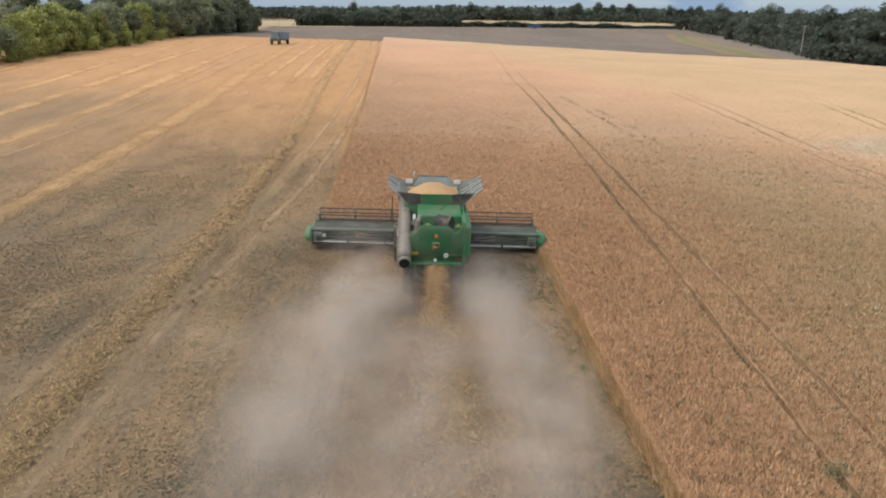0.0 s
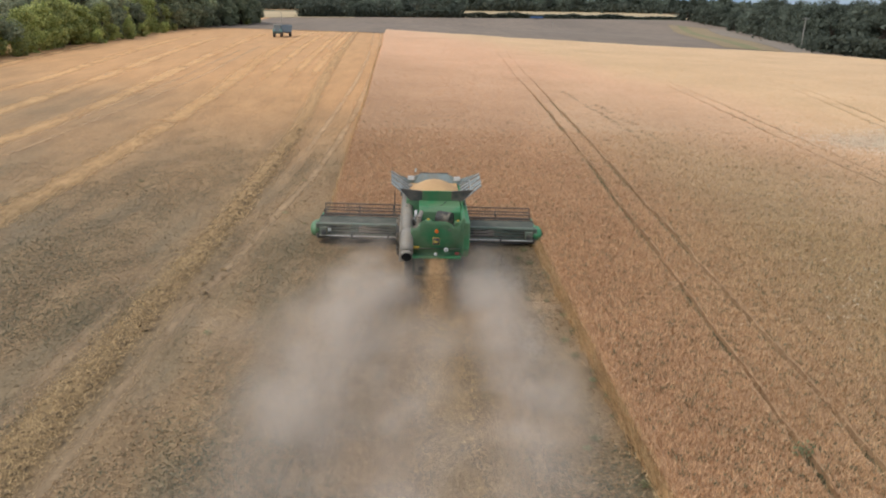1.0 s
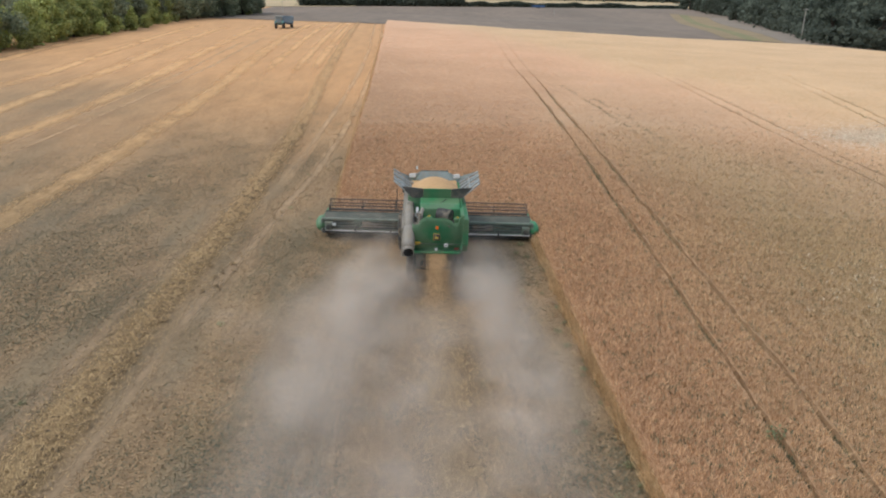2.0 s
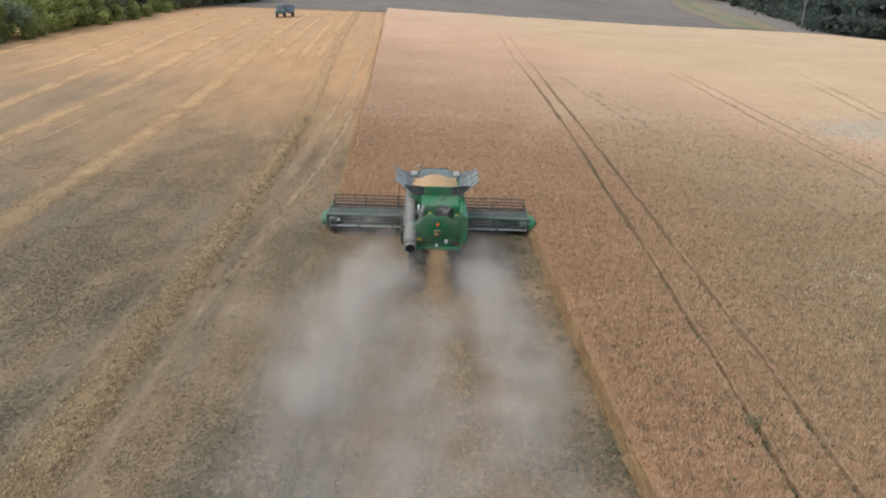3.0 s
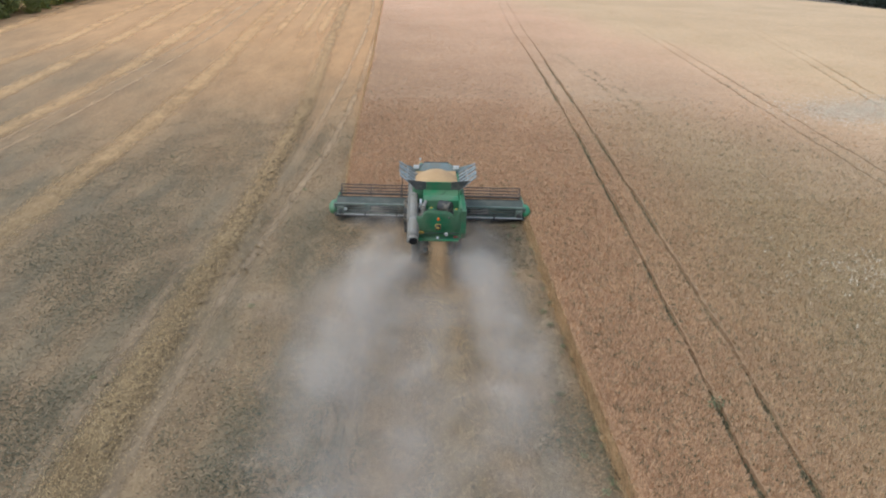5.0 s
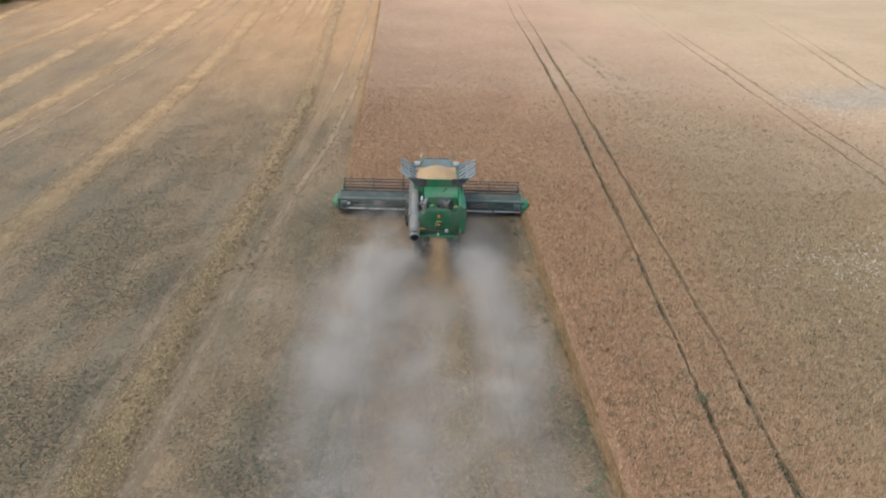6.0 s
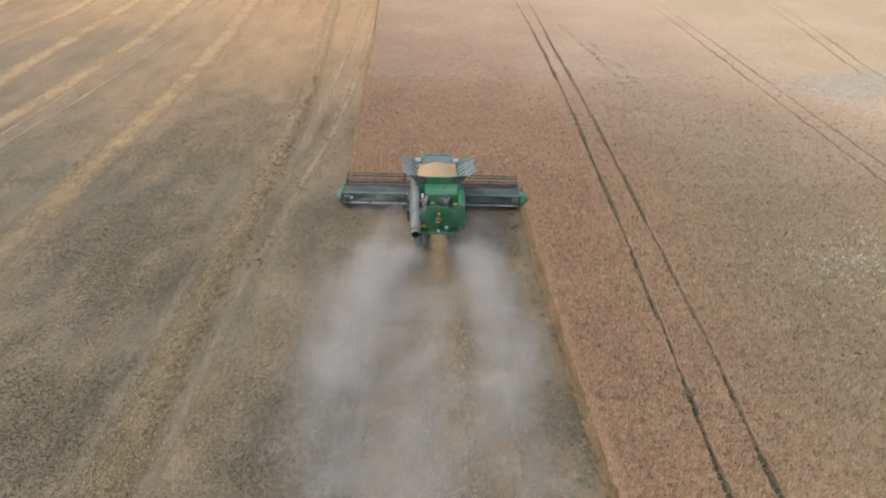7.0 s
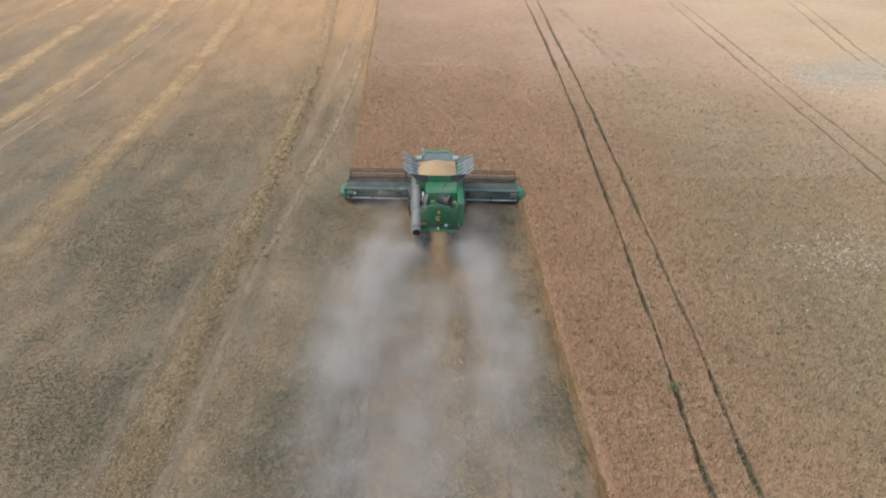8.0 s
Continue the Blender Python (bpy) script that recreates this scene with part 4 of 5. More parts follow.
tube(bm, (0.10, -6.45, 3.38), (0.66, -6.75, 3.38), 0.30, 20)
part("air_cleaner", bm, BLACK, combine, "round black air cleaner")
bm = bmesh.new()
tube(bm, (-0.72, -6.9, 2.9), (-0.72, -6.9, 3.45), 0.10, 14)
tube(bm, (-0.72, -6.9, 3.45), (-0.62, -6.5, 3.62), 0.09, 14)
part("exhaust", bm, GREY, combine, "bare steel exhaust pipe")
bm = bmesh.new()
for k in range(5):
    tube(bm, (-0.9 + 0.06 * k, -7.25, 2.95), (-0.8 + 0.05 * k, -6.3 + 0.1 * k, 3.45 - 0.05 * k), 0.025, 8)
box(bm, -0.95, -0.60, -7.2, -6.9, 2.9, 3.12, 0.03)
part("hoses", bm, BLACK, combine, "black hoses by the engine")
bm = bmesh.new()
tube(bm, (-0.92, -5.9, 3.3), (-0.80, -5.9, 3.3), 0.22, 18)
part("pulley", bm, SILVER, combine, "bare steel pulley")
bm = bmesh.new()
tube(bm, (-0.86, -6.9, 3.05), (-0.86, -5.7, 3.48), 0.03, 6)
tube(bm, (-0.86, -6.9, 2.95), (-0.86, -5.8, 3.1), 0.03, 6)
part("drive_belt", bm, BLACK, combine)
bm = bmesh.new()
box(bm, -0.98, -0.62, -6.35, -6.05, 2.95, 3.25, 0.04)
part("gearbox", bm, DARK, combine)
for x, y in ((-0.32, -6.75), (0.95, -6.9)):
    bm = bmesh.new()
    box(bm, x - 0.14, x + 0.14, y - 0.12, y + 0.12, 2.95, 3.35, 0.04)
    part("engine_box", bm, GREEN, combine)
    bm = bmesh.new()
    tube(bm, (x, y, 3.33), (x, y, 3.40), 0.06, 12)
    part("filler_cap", bm, YELLOW, combine, "small yellow filler cap")
# handrail round the right of the deck
bm = bmesh.new()
pts = [(1.18, -7.5, 3.35), (1.18, -7.5, 3.62), (1.18, -6.2, 3.72), (1.18, -5.0, 3.72), (1.18, -5.0, 3.4)]
for a, b in zip(pts, pts[1:]):
    tube(bm, a, b, 0.03, 8)
part("handrail", bm, GREEN, combine)
bm = bmesh.new()
extruded(bm, [(-4.9, 2.9), (-0.9, 2.9), (-0.9, 3.75), (-4.9, 3.75)], -1.30, 1.30, "x", 0.05)
part("tank_body", bm, GREEN, combine)
bm = bmesh.new()
box(bm, 1.47, 1.50, -6.6, -5.2, 2.5, 3.25, 0.03)
part("radiator_screen", bm, DARK, combine, "dark radiator screen in the side panel")
bm = bmesh.new()
tube(bm, (0.2, -5.72, 3.68), (0.5, -5.2, 3.75), 0.014, 6)
part("pipe", bm, DARK, combine)
bm = bmesh.new()
for k in range(14):
    a, b = math.pi * 2 * k / 14, math.pi * 2 * (k + 1) / 14
    tube(bm, (-0.80 + 0.13 * math.cos(a), -6.75, 3.42 + 0.13 * math.sin(a)), (-0.80 + 0.13 * math.cos(b), -6.75, 3.42 + 0.13 * math.sin(b)), 0.025, 6)
part("hose_loop", bm, PALE_STEEL, combine, "pale looped hose by the engine")

# grain tank extension: flared panels
def tank_panel(name, pts, material, label=""):
    bm = bmesh.new()
    plate(bm, pts, 0.035)
    return part(name, bm, material, combine, label)


tank_panel("tank_rear_panel", [(-0.58, -4.95, 3.72), (0.72, -4.95, 3.72), (0.72, -5.12, 4.22), (-0.58, -5.12, 4.22)], GREEN, "green centre of the tank's rear wall")
tank_panel("tank_rear_flap", [(-1.12, -4.93, 3.72), (-0.585, -4.94, 3.72), (-0.585, -5.10, 4.21), (-1.60, -5.02, 4.28)], FLAP, "dark rear corner panel of the grain tank")
tank_panel("tank_rear_flap", [(0.725, -4.94, 3.72), (1.22, -4.93, 3.72), (1.72, -5.02, 4.28), (0.725, -5.10, 4.21)], FLAP, "dark rear corner panel of the grain tank")
for sx, off in ((-1, 0.0), (1, 0.08)):
    s = lambda x: sx * x + off
    w = tank_panel("tank_side_wing", [(s(1.13), -4.85, 3.72), (s(1.13), -2.0, 3.72), (s(1.52), -2.16, 4.0), (s(1.47), -4.73, 4.0)], FLAP, "ribbed grey side wing of the grain tank")
    for k in range(6):
        t = k / 5
        a = Vector((s(1.16), -4.80 + 2.75 * t, 3.76))
        b = Vector((s(2.00 + 0.08 * t), -4.55 + 2.15 * t, 4.40 + 0.03 * (k % 2)))
        bm = bmesh.new()
        plate(bm, [a + Vector((0, -0.10, 0)), a + Vector((0, 0.10, 0)), b + Vector((0, 0.11, 0)), b + Vector((0, -0.11, 0))], 0.05)
        part("finger", bm, PALE_STEEL, w, "pale steel finger of the wing")
    bm = bmesh.new()
    tube(bm, (s(1.62), -2.25, 4.09), (s(1.56), -4.66, 4.09), 0.035, 8)
    part("cross_tube", bm, PALE_STEEL, w)
tank_panel("tank_front_panel", [(-1.0, -1.95, 3.72), (1.0, -1.95, 3.72), (0.66, -1.75, 4.22), (-0.66, -1.75, 4.22)], TANK_GREY, "grey front wall of the grain tank")
for sx in (-1, 1):
    tank_panel("tank_corner_gusset", [(sx * 0.665, -1.76, 4.21), (sx * 1.02, -1.92, 3.72), (sx * 1.20, -2.0, 4.02)], TANK_GREY, "grey folded corner of the grain tank")
    tank_panel("tank_corner_gusset", [(sx * 1.22, -2.02, 4.02), (sx * 1.05, -1.96, 3.72), (sx * 1.14, -2.05, 3.73), (sx * 2.06, -2.38, 4.40)], TANK_GREY, "grey folded corner of the grain tank")
    bm = bmesh.new()
    box(bm, sx * 1.12 - 0.16, sx * 1.12 + 0.16, -2.16, -2.08, 3.98, 4.18, 0.02)
    part("warning_label", bm, WHITE, combine, "pale label on the tank corner")
bm = bmesh.new()
tube(bm, (-0.70, -1.74, 4.24), (0.70, -1.74, 4.24), 0.035, 8)
part("tank_front_rim", bm, DARK, combine)
bm = bmesh.new()
tube(bm, (-0.9, -1.3, 4.2), (-0.9, -1.3, 4.36), 0.04, 12)
part("beacon", bm, WHITE, combine, "small pale beacon")

# unloading auger folded back along the side
bm = bmesh.new()
tube(bm, (-1.24, -3.2, 3.62), (-1.22, -7.45, 2.85), 0.235, 20)
part("unloading_auger", bm, GREY, combine, "grey unloading auger tube folded back", True)
bm = bmesh.new()
m = Matrix.Translation((-1.22, -7.42, 2.82)) @ pose(0, 0, 0, 128, 0, 0)
lathe(bm, [(0.22, -0.25), (0.26, -0.1), (0.28, 0.2), (0.28, 0.5), (0.27, 0.82)], 20, m)
boot = part("auger_boot", bm, GREY, combine, "grey auger boot with a dark mouth", True)
# black disc closes the boot, its colour standing for the dark hollow
bm = bmesh.new()
lathe(bm, [(0.02, 0.80), (0.225, 0.81), (0.235, 0.825), (0.02, 0.83)], 20, m)
part("boot_inside", bm, BLACK, boot)
bm = bmesh.new()
tube(bm, (-1.22, -8.00, 2.28), (-1.22, -8.28, 2.18), 0.25, 20)
part("boot_lip", bm, GREY, boot)
# solid black disc over the lip, shade of the opening put into its colour
bm = bmesh.new()
tube(bm, (-1.22, -8.26, 2.187), (-1.22, -8.30, 2.173), 0.215, 20)
part("boot_mouth", bm, MOUTH_SHADE, boot, "black disc painted as the shade in the auger's mouth")
bm = bmesh.new()
for k in range(4):
    z = 3.35 - 0.7 * k / 4
    tube(bm, (-1.02, -5.0 - 0.6 * k, z), (-1.30, -5.2 - 0.6 * k, z + 0.17), 0.02, 6)
tube(bm, (-1.05, -4.0, 3.62), (-1.0, -7.3, 3.05), 0.025, 6)
part("cable", bm, BLACK, combine, "black cable clipped along the auger")
bm = bmesh.new()
tube(bm, (-1.30, -2.6, 3.2), (-1.30, -2.6, 3.85), 0.26, 18)
part("auger_elbow", bm, GREY, combine)
bm = bmesh.new()
box(bm, -1.56, -1.40, -7.0, -1.2, 1.5, 2.9, 0.04)
part("side_shield", bm, GREY, combine, "pale dusty side shield")
# ladder and mirror posts at the front corner
for x, h in ((-1.55, 3.2), (-1.95, 2.9)):
    bm = bmesh.new()
    tube(bm, (x, -0.4, 1.6), (x, -0.4, h), 0.025, 8)
    part("post", bm, DARK, combine)
bm = bmesh.new()
box(bm, -1.66, -1.46, -0.45, -0.38, 2.7, 3.15, 0.03)
part("mirror", bm, DARK, combine)

# cab and feeder house ahead of the tank
bm = bmesh.new()
extruded(bm, [(-0.9, 1.7), (0.55, 1.75), (0.85, 2.6), (0.6, 3.3), (-0.9, 3.3)], -0.9, 0.9, "x", 0.06)
cab = part("cab", bm, GLASS, combine, "dark glazed cab")
bm = bmesh.new()
box(bm, -0.95, 0.95, -0.95, 0.65, 3.3, 3.48, 0.08)
part("cab_roof", bm, GREEN, cab)
bm = bmesh.new()
extruded(bm, [(-1.4, 1.1), (0.2, 0.35), (0.2, 1.0), (-1.4, 1.8)], -0.75, 0.75, "x", 0.04)
part("feeder_house", bm, GREEN, combine)

# header: wide cutting platform with reel
HX = -CX
HW = 5.72
bm = bmesh.new()
extruded(bm, [(-0.45, 0.44), (-0.45, 1.02), (-0.38, 1.06), (-0.36, 0.46)], -HW, HW, "x", 0.01)
header = part("header", bm, GREEN_DUSTY, combine, "wide cutting header with a tined reel")
header.matrix_basis = pose(HX, 0.1, 0, 0, 0, -2.0)
bm = bmesh.new()
extruded(bm, [(-0.36, 0.30), (0.5, 0.22), (1.5, 0.16), (1.5, 0.10), (-0.36, 0.22)], -HW, HW, "x", 0)
part("platform", bm, DARK, header, "dark header platform")
bm = bmesh.new()
tube(bm, (-HW, -0.42, 1.06), (HW, -0.42, 1.06), 0.09, 12)
part("top_beam", bm, GREEN_DUSTY, header, "dusty green top beam")
bm = bmesh.new()
tube(bm, (-HW, -0.46, 0.62), (HW, -0.46, 0.62), 0.035, 8)
part("middle_rail", bm, DARK, header)
bm = bmesh.new()
tube(bm, (-HW + 0.1, -0.58, 0.47), (HW - 0.1, -0.60, 0.47), 0.04, 10)
part("lower_beam", bm, SILVER, header, "bright steel lower beam")
for k in range(7):
    x = -HW + 0.2 + k * (2 * HW - 0.4) / 6
    bm = bmesh.new()
    box(bm, x - 0.025, x + 0.025, -0.52, -0.44, 0.42, 1.04, 0.01)
    part("upright", bm, GREEN_DUSTY, header)
# auger in the trough
bm = bmesh.new()
tube(bm, (-HW + 0.15, 0.22, 0.52), (HW - 0.15, 0.22, 0.52), 0.2, 14)
seg = 220
for sx in (-1, 1):
    prev = None
    for i in range(seg + 1):
        t = i / seg
        x = sx * (0.6 + (HW - 0.8) * t)
        a = sx * t * 2 * math.pi * 9
        q = (bm.verts.new((x, 0.22 + 0.2 * math.cos(a), 0.52 + 0.2 * math.sin(a))), bm.verts.new((x, 0.22 + 0.31 * math.cos(a), 0.52 + 0.31 * math.sin(a))))
        if prev:
            bm.faces.new((prev[0], q[0], q[1], prev[1]))
        prev = q
part("cross_auger", bm, GREY, header, "dusty cross auger with spiral flights")
bm = bmesh.new()
box(bm, -HW, HW, -0.34, 0.30, 0.98, 1.02, 0.01)
part("trough_cover", bm, HEADER_INSIDE, header)
# added sheet, coloured dark in place of the header's shaded inside
bm = bmesh.new()
extruded(bm, [(-0.34, 1.03), (0.42, 1.20), (0.42, 1.23), (-0.34, 1.06)], -HW + 0.05, HW - 0.05, "x", 0)
part("dark_inside_sheet", bm, HEADER_INSIDE, header, "dark sheet sloping up to the reel, standing in for the header's shaded inside")
bm = bmesh.new()
tube(bm, (-HW + 0.05, 0.44, 1.24), (HW - 0.05, 0.44, 1.24), 0.04, 8)
part("cover_edge_tube", bm, DARK, header)
# hydraulic hoses sagging along the back from the feeder house
for sx in (-1, 1):
    for z0, sag in ((1.08, 0.16), (0.86, 0.08)):
        bm = bmesh.new()
        line_points = []
        for i in range(19):
            u = i / 18
            line_points.append((sx * (0.9 + (HW - 1.3) * u), -0.50 - 0.03 * math.sin(7 * u), z0 - sag * math.sin(math.pi * (u * 1.6 % 1.0)) + 0.02 * math.sin(23 * u)))
        hose(bm, line_points, 0.028)
        part("hydraulic_hose", bm, BLACK, header, "black hydraulic hose clipped to the header")
    for xx in (2.0, 3.9):
        bm = bmesh.new()
        box(bm, sx * xx - 0.04, sx * xx + 0.04, -0.66, -0.48, 0.38, 0.60, 0.02)
        part("bracket", bm, DARK, header)
    bm = bmesh.new()
    box(bm, sx * 3.0 - 0.55, sx * 3.0 + 0.55, -0.50, -0.455, 0.66, 0.98, 0.02)
    part("access_panel", bm, GREY, header, "dusty grey access panel")
    bm = bmesh.new()
    box(bm, sx * (HW - 0.35) - 0.2, sx * (HW - 0.35) + 0.2, -0.62, -0.46, 0.44, 0.95, 0.05)
    part("drive_housing", bm, GREEN_DUSTY, header)
    bm = bmesh.new()
    tube(bm, (sx * (HW - 0.35), -0.66, 0.66), (sx * (HW - 0.35), -0.60, 0.66), 0.14, 16)
    part("drive_pulley", bm, DARK, header)
# reel: hex of tine bars on spider arms
RY, RZ, RR = 1.55, 1.04, 0.58
for k in range(6):
    a = radians(60 * k + 22)
    y, z = RY + RR * math.cos(a), RZ + RR * math.sin(a)
    bm = bmesh.new()
    tube(bm, (-HW + 0.1, y, z), (HW - 0.1, y, z), 0.032, 8)
    for i in range(76):
        x = -HW + 0.2 + i * (2 * HW - 0.4) / 75
        tube(bm, (x, y, z), (x, y - 0.05, z - 0.24), 0.014, 4)
    part("tine_bar", bm, REEL_BROWN, header, "dark reel bar with spring tines")
for k in range(7):
    x = -HW + 0.12 + k * (2 * HW - 0.24) / 6
    bm = bmesh.new()
    for j in range(6):
        a = radians(60 * j + 22)
        tube(bm, (x, RY, RZ), (x, RY + RR * math.cos(a), RZ + RR * math.sin(a)), 0.025, 6)
    part("reel_spider", bm, REEL_BROWN, header)
bm = bmesh.new()
tube(bm, (-HW + 0.05, RY, RZ), (HW - 0.05, RY, RZ), 0.07, 10)
part("reel_shaft", bm, REEL_BROWN, header)
for sx in (-1, 1):
    bm = bmesh.new()
    extruded(bm, [(-0.55, 0.40), (0.6, 0.18), (1.5, 0.10), (1.9, 0.16), (1.3, 0.62), (0.2, 1.05), (-0.5, 1.1)], sx * HW, sx * (HW + 0.08), "x", 0.02)
    part("end_sheet", bm, GREEN_DUSTY, header)
    bm = bmesh.new()
    tube(bm, (sx * (HW - 0.02), -0.35, 1.12), (sx * (HW - 0.02), RY, RZ + 0.02), 0.05, 10)
    tube(bm, (sx * (HW - 0.02), -0.1, 0.9), (sx * (HW - 0.02), 0.9, 1.06), 0.03, 8)
    part("reel_arm", bm, GREEN, header)
    bm = bmesh.new()
    # rounded outer divider shield
    bmesh.ops.create_uvsphere(bm, u_segments=20, v_segments=12, radius=1.0, matrix=Matrix.Translation((sx * (HW + 0.10), 0.05, 0.68)) @ Matrix.Diagonal((0.34, 0.62, 0.42, 1)))
    part("divider_shield", bm, GREEN, header, "rounded green end shield", True)
    bm = bmesh.new()
    tube(bm, (sx * (HW + 0.14), 0.4, 0.5), (sx * (HW + 0.18), 2.3, 0.18), 0.16, 12, 0.02)
    part("divider_point", bm, GREEN, header)
    bm = bmesh.new()
    tube(bm, (sx * (HW - 0.05), -0.62, 0.36), (sx * (HW - 0.05), -0.62, 0.56), 0.07, 10)
    part("end_lamp", bm, DARK, header)
bm = bmesh.new()
box(bm, -HW + 0.55, -HW + 0.72, -0.56, -0.47, 0.70, 0.86, 0.01)
part("side_reflector", bm, WHITE, header, "pale square marker")

# grain heaped in the tank
bm = bmesh.new()
n1, n2 = 26, 22
rows = []
for j in range(n2 + 1):
    row = []
    for i in range(n1 + 1):
        u, v = -1 + 2 * i / n1, -1 + 2 * j / n2
        d = math.sqrt(u * u * 0.9 + v * v * 0.9)
        x, y = CX - 0.02 + 1.13 * u, -3.42 + 1.42 * v
        row.append(bm.verts.new((x, y, 3.80 + 0.50 * max(0.0, 1 - d * d) ** 1.2 + 0.02 * random.random())))
    rows.append(row)
for p, q in zip(rows, rows[1:]):
    for i in range(n1):
        bm.faces.new((p[i], p[i + 1], q[i + 1], q[i]))
tagged(part("grain_heap", bm, GRAIN, smooth=True), "heap of golden grain in the harvester's tank", "grain", kind="stuff")


# straw falling from the chopper
rng = np.random.default_rng(47)
n = 15000
t = rng.random(n) ** 1.8
xs, ys = CX + 0.0 + rng.normal(0, 0.18 + 0.20 * t, n), -7.40 - 2.3 * t + rng.normal(0, 0.14, n)
zs = np.maximum(1.80 - 1.72 * t ** 1.5 + rng.normal(0, 0.10, n), 0.06)
d = rng.normal(0, 0.028, (n, 3))
v = np.stack([np.stack([xs, ys, zs], -1), np.stack([xs, ys, zs], -1) + d, np.stack([xs + 0.016, ys, zs + 0.014], -1)], 1).reshape(-1, 3)
big_mesh("falling_straw", v, 3, STRAW_FRESH, "golden chopped straw falling behind the harvester", "straw")


# ---- tractor and trailer at the field's far side ----
def tractor_at(x, y, turn):
    base = pose(x, y, float(land(x, y)) + 0.05, 0, 0, turn)
    t = empty("tractor", base, "green tractor with a cab, parked on the stubble", "tractor")
    for sx in (-1, 1):
        tyre(t, sx * 0.85, 0.0, 0.88, 0.55, 0.42)
        tyre(t, sx * 0.80, 2.4, 0.62, 0.42, 0.30)
    bm = bmesh.new()
    extruded(bm, [(-0.3, 0.8), (3.0, 0.8), (3.1, 1.5), (2.8, 1.75), (0.9, 1.8), (-0.3, 1.5)], -0.42, 0.42, "x", 0.06)
    part("bonnet", bm, TEAL, t)
    bm = bmesh.new()
    extruded(bm, [(-0.6, 1.3), (1.0, 1.3), (1.1, 1.9), (0.8, 2.75), (-0.6, 2.75)], -0.8, 0.8, "x", 0.05)
    c = part("cab", bm, CAB_PALE, t, "cab glazing painted pale as if reflecting the sky")
    bm = bmesh.new()
    box(bm, -0.88, 0.88, -0.75, 0.95, 2.75, 2.95, 0.06)
    part("cab_roof", bm, PALE_STEEL, c)
    for sx in (-1, 1):
        bm = bmesh.new()
        extruded(bm, [(-0.95, 1.2), (-0.7, 1.85), (0.6, 1.85), (0.9, 1.3), (0.6, 1.6), (-0.6, 1.6)], sx * 0.55, sx * 1.12, "x", 0.03)
        part("mudguard", bm, TEAL, t)
    bm = bmesh.new()
    tube(bm, (0.45, 1.2, 1.8), (0.45, 1.2, 2.9), 0.05, 8)
    part("exhaust", bm, DARK, t)
    return t


def trailer_at(x, y, turn, material, label, length=5.0):
    base = pose(x, y, float(land(x, y)) + 0.05, 0, 0, turn)
    t = empty("grain_trailer", base, label, "trailer")
    for sx in (-1, 1):
        for wy in (-0.7, 0.7):
            tyre(t, sx * 1.0, wy, 0.55, 0.40, 0.28)
    bm = bmesh.new()
    extruded(bm, [(-1.1, 1.15), (1.1, 1.15), (1.25, 2.75), (1.18, 2.75), (1.05, 1.22), (-1.05, 1.22), (-1.18, 2.75), (-1.25, 2.75)], -length / 2, length / 2, "y", 0)
    part("body", bm, material, t)
    for e in (-1, 1):
        bm = bmesh.new()
        extruded(bm, [(-1.1, 1.16), (1.1, 1.16), (1.24, 2.72), (-1.24, 2.72)], e * length / 2 - 0.03, e * length / 2 + 0.03, "y", 0)
        part("end_board", bm, material, t)
    for k in range(5):
        yy = -length / 2 + 0.4 + k * (length - 0.8) / 4
        for sx in (-1, 1):
            bm = bmesh.new()
            tube(bm, (sx * 1.13, yy, 1.15), (sx * 1.28, yy, 2.75), 0.04, 6)
            part("rib", bm, material, t)
    bm = bmesh.new()
    box(bm, -0.35, 0.35, -length / 2, length / 2 + 0.9, 0.85, 1.12, 0.03)
    part("chassis", bm, DARK, t)
    return t


tractor_at(-34.9, 146.0, 8)
trailer_at(-33.5, 149.6, 18, TRAILER_BLUE, "blue-grey grain trailer beside the tractor", 4.4)
trailer_at(112.0, 672.0, 80, BLUE, "blue trailer by the far hedge", 12.0)


# ---- trees ----
def branch(bm, a, b, r0, r1, seg=7):
    tube(bm, a, b, r0, seg, r1)


def leaves(rng, centres, radii, per, size):
    """Leaf sprays: small quads scattered in lumpy shells round the centres."""
    out = []
    for c, r in zip(centres, radii):
        k = int(per * (r / 1.5) ** 2)
        d = rng.normal(0, 1, (k, 3))
        d /= np.linalg.norm(d, axis=1)[:, None]
        p = c + d * r * (rng.uniform(0.55, 1.08, (k, 1))) * np.array((1, 1, 0.85))
        f = d + 0.55 * rng.normal(0, 1, (k, 3)) + np.array((0, 0, 0.35))
        u = np.cross(f, rng.normal(0, 1, (k, 3)))
        u /= np.linalg.norm(u, axis=1)[:, None] + 1e-6
        w = np.cross(f, u)
        w /= np.linalg.norm(w, axis=1)[:, None] + 1e-6
        s = size * rng.uniform(0.5, 1.4, (k, 1))
        q = np.stack([p - u * s, p + w * s * 0.7, p + u * s, p - w * s * 0.7], 1)
        out.append(q.reshape(-1, 3))
    return np.concatenate(out)


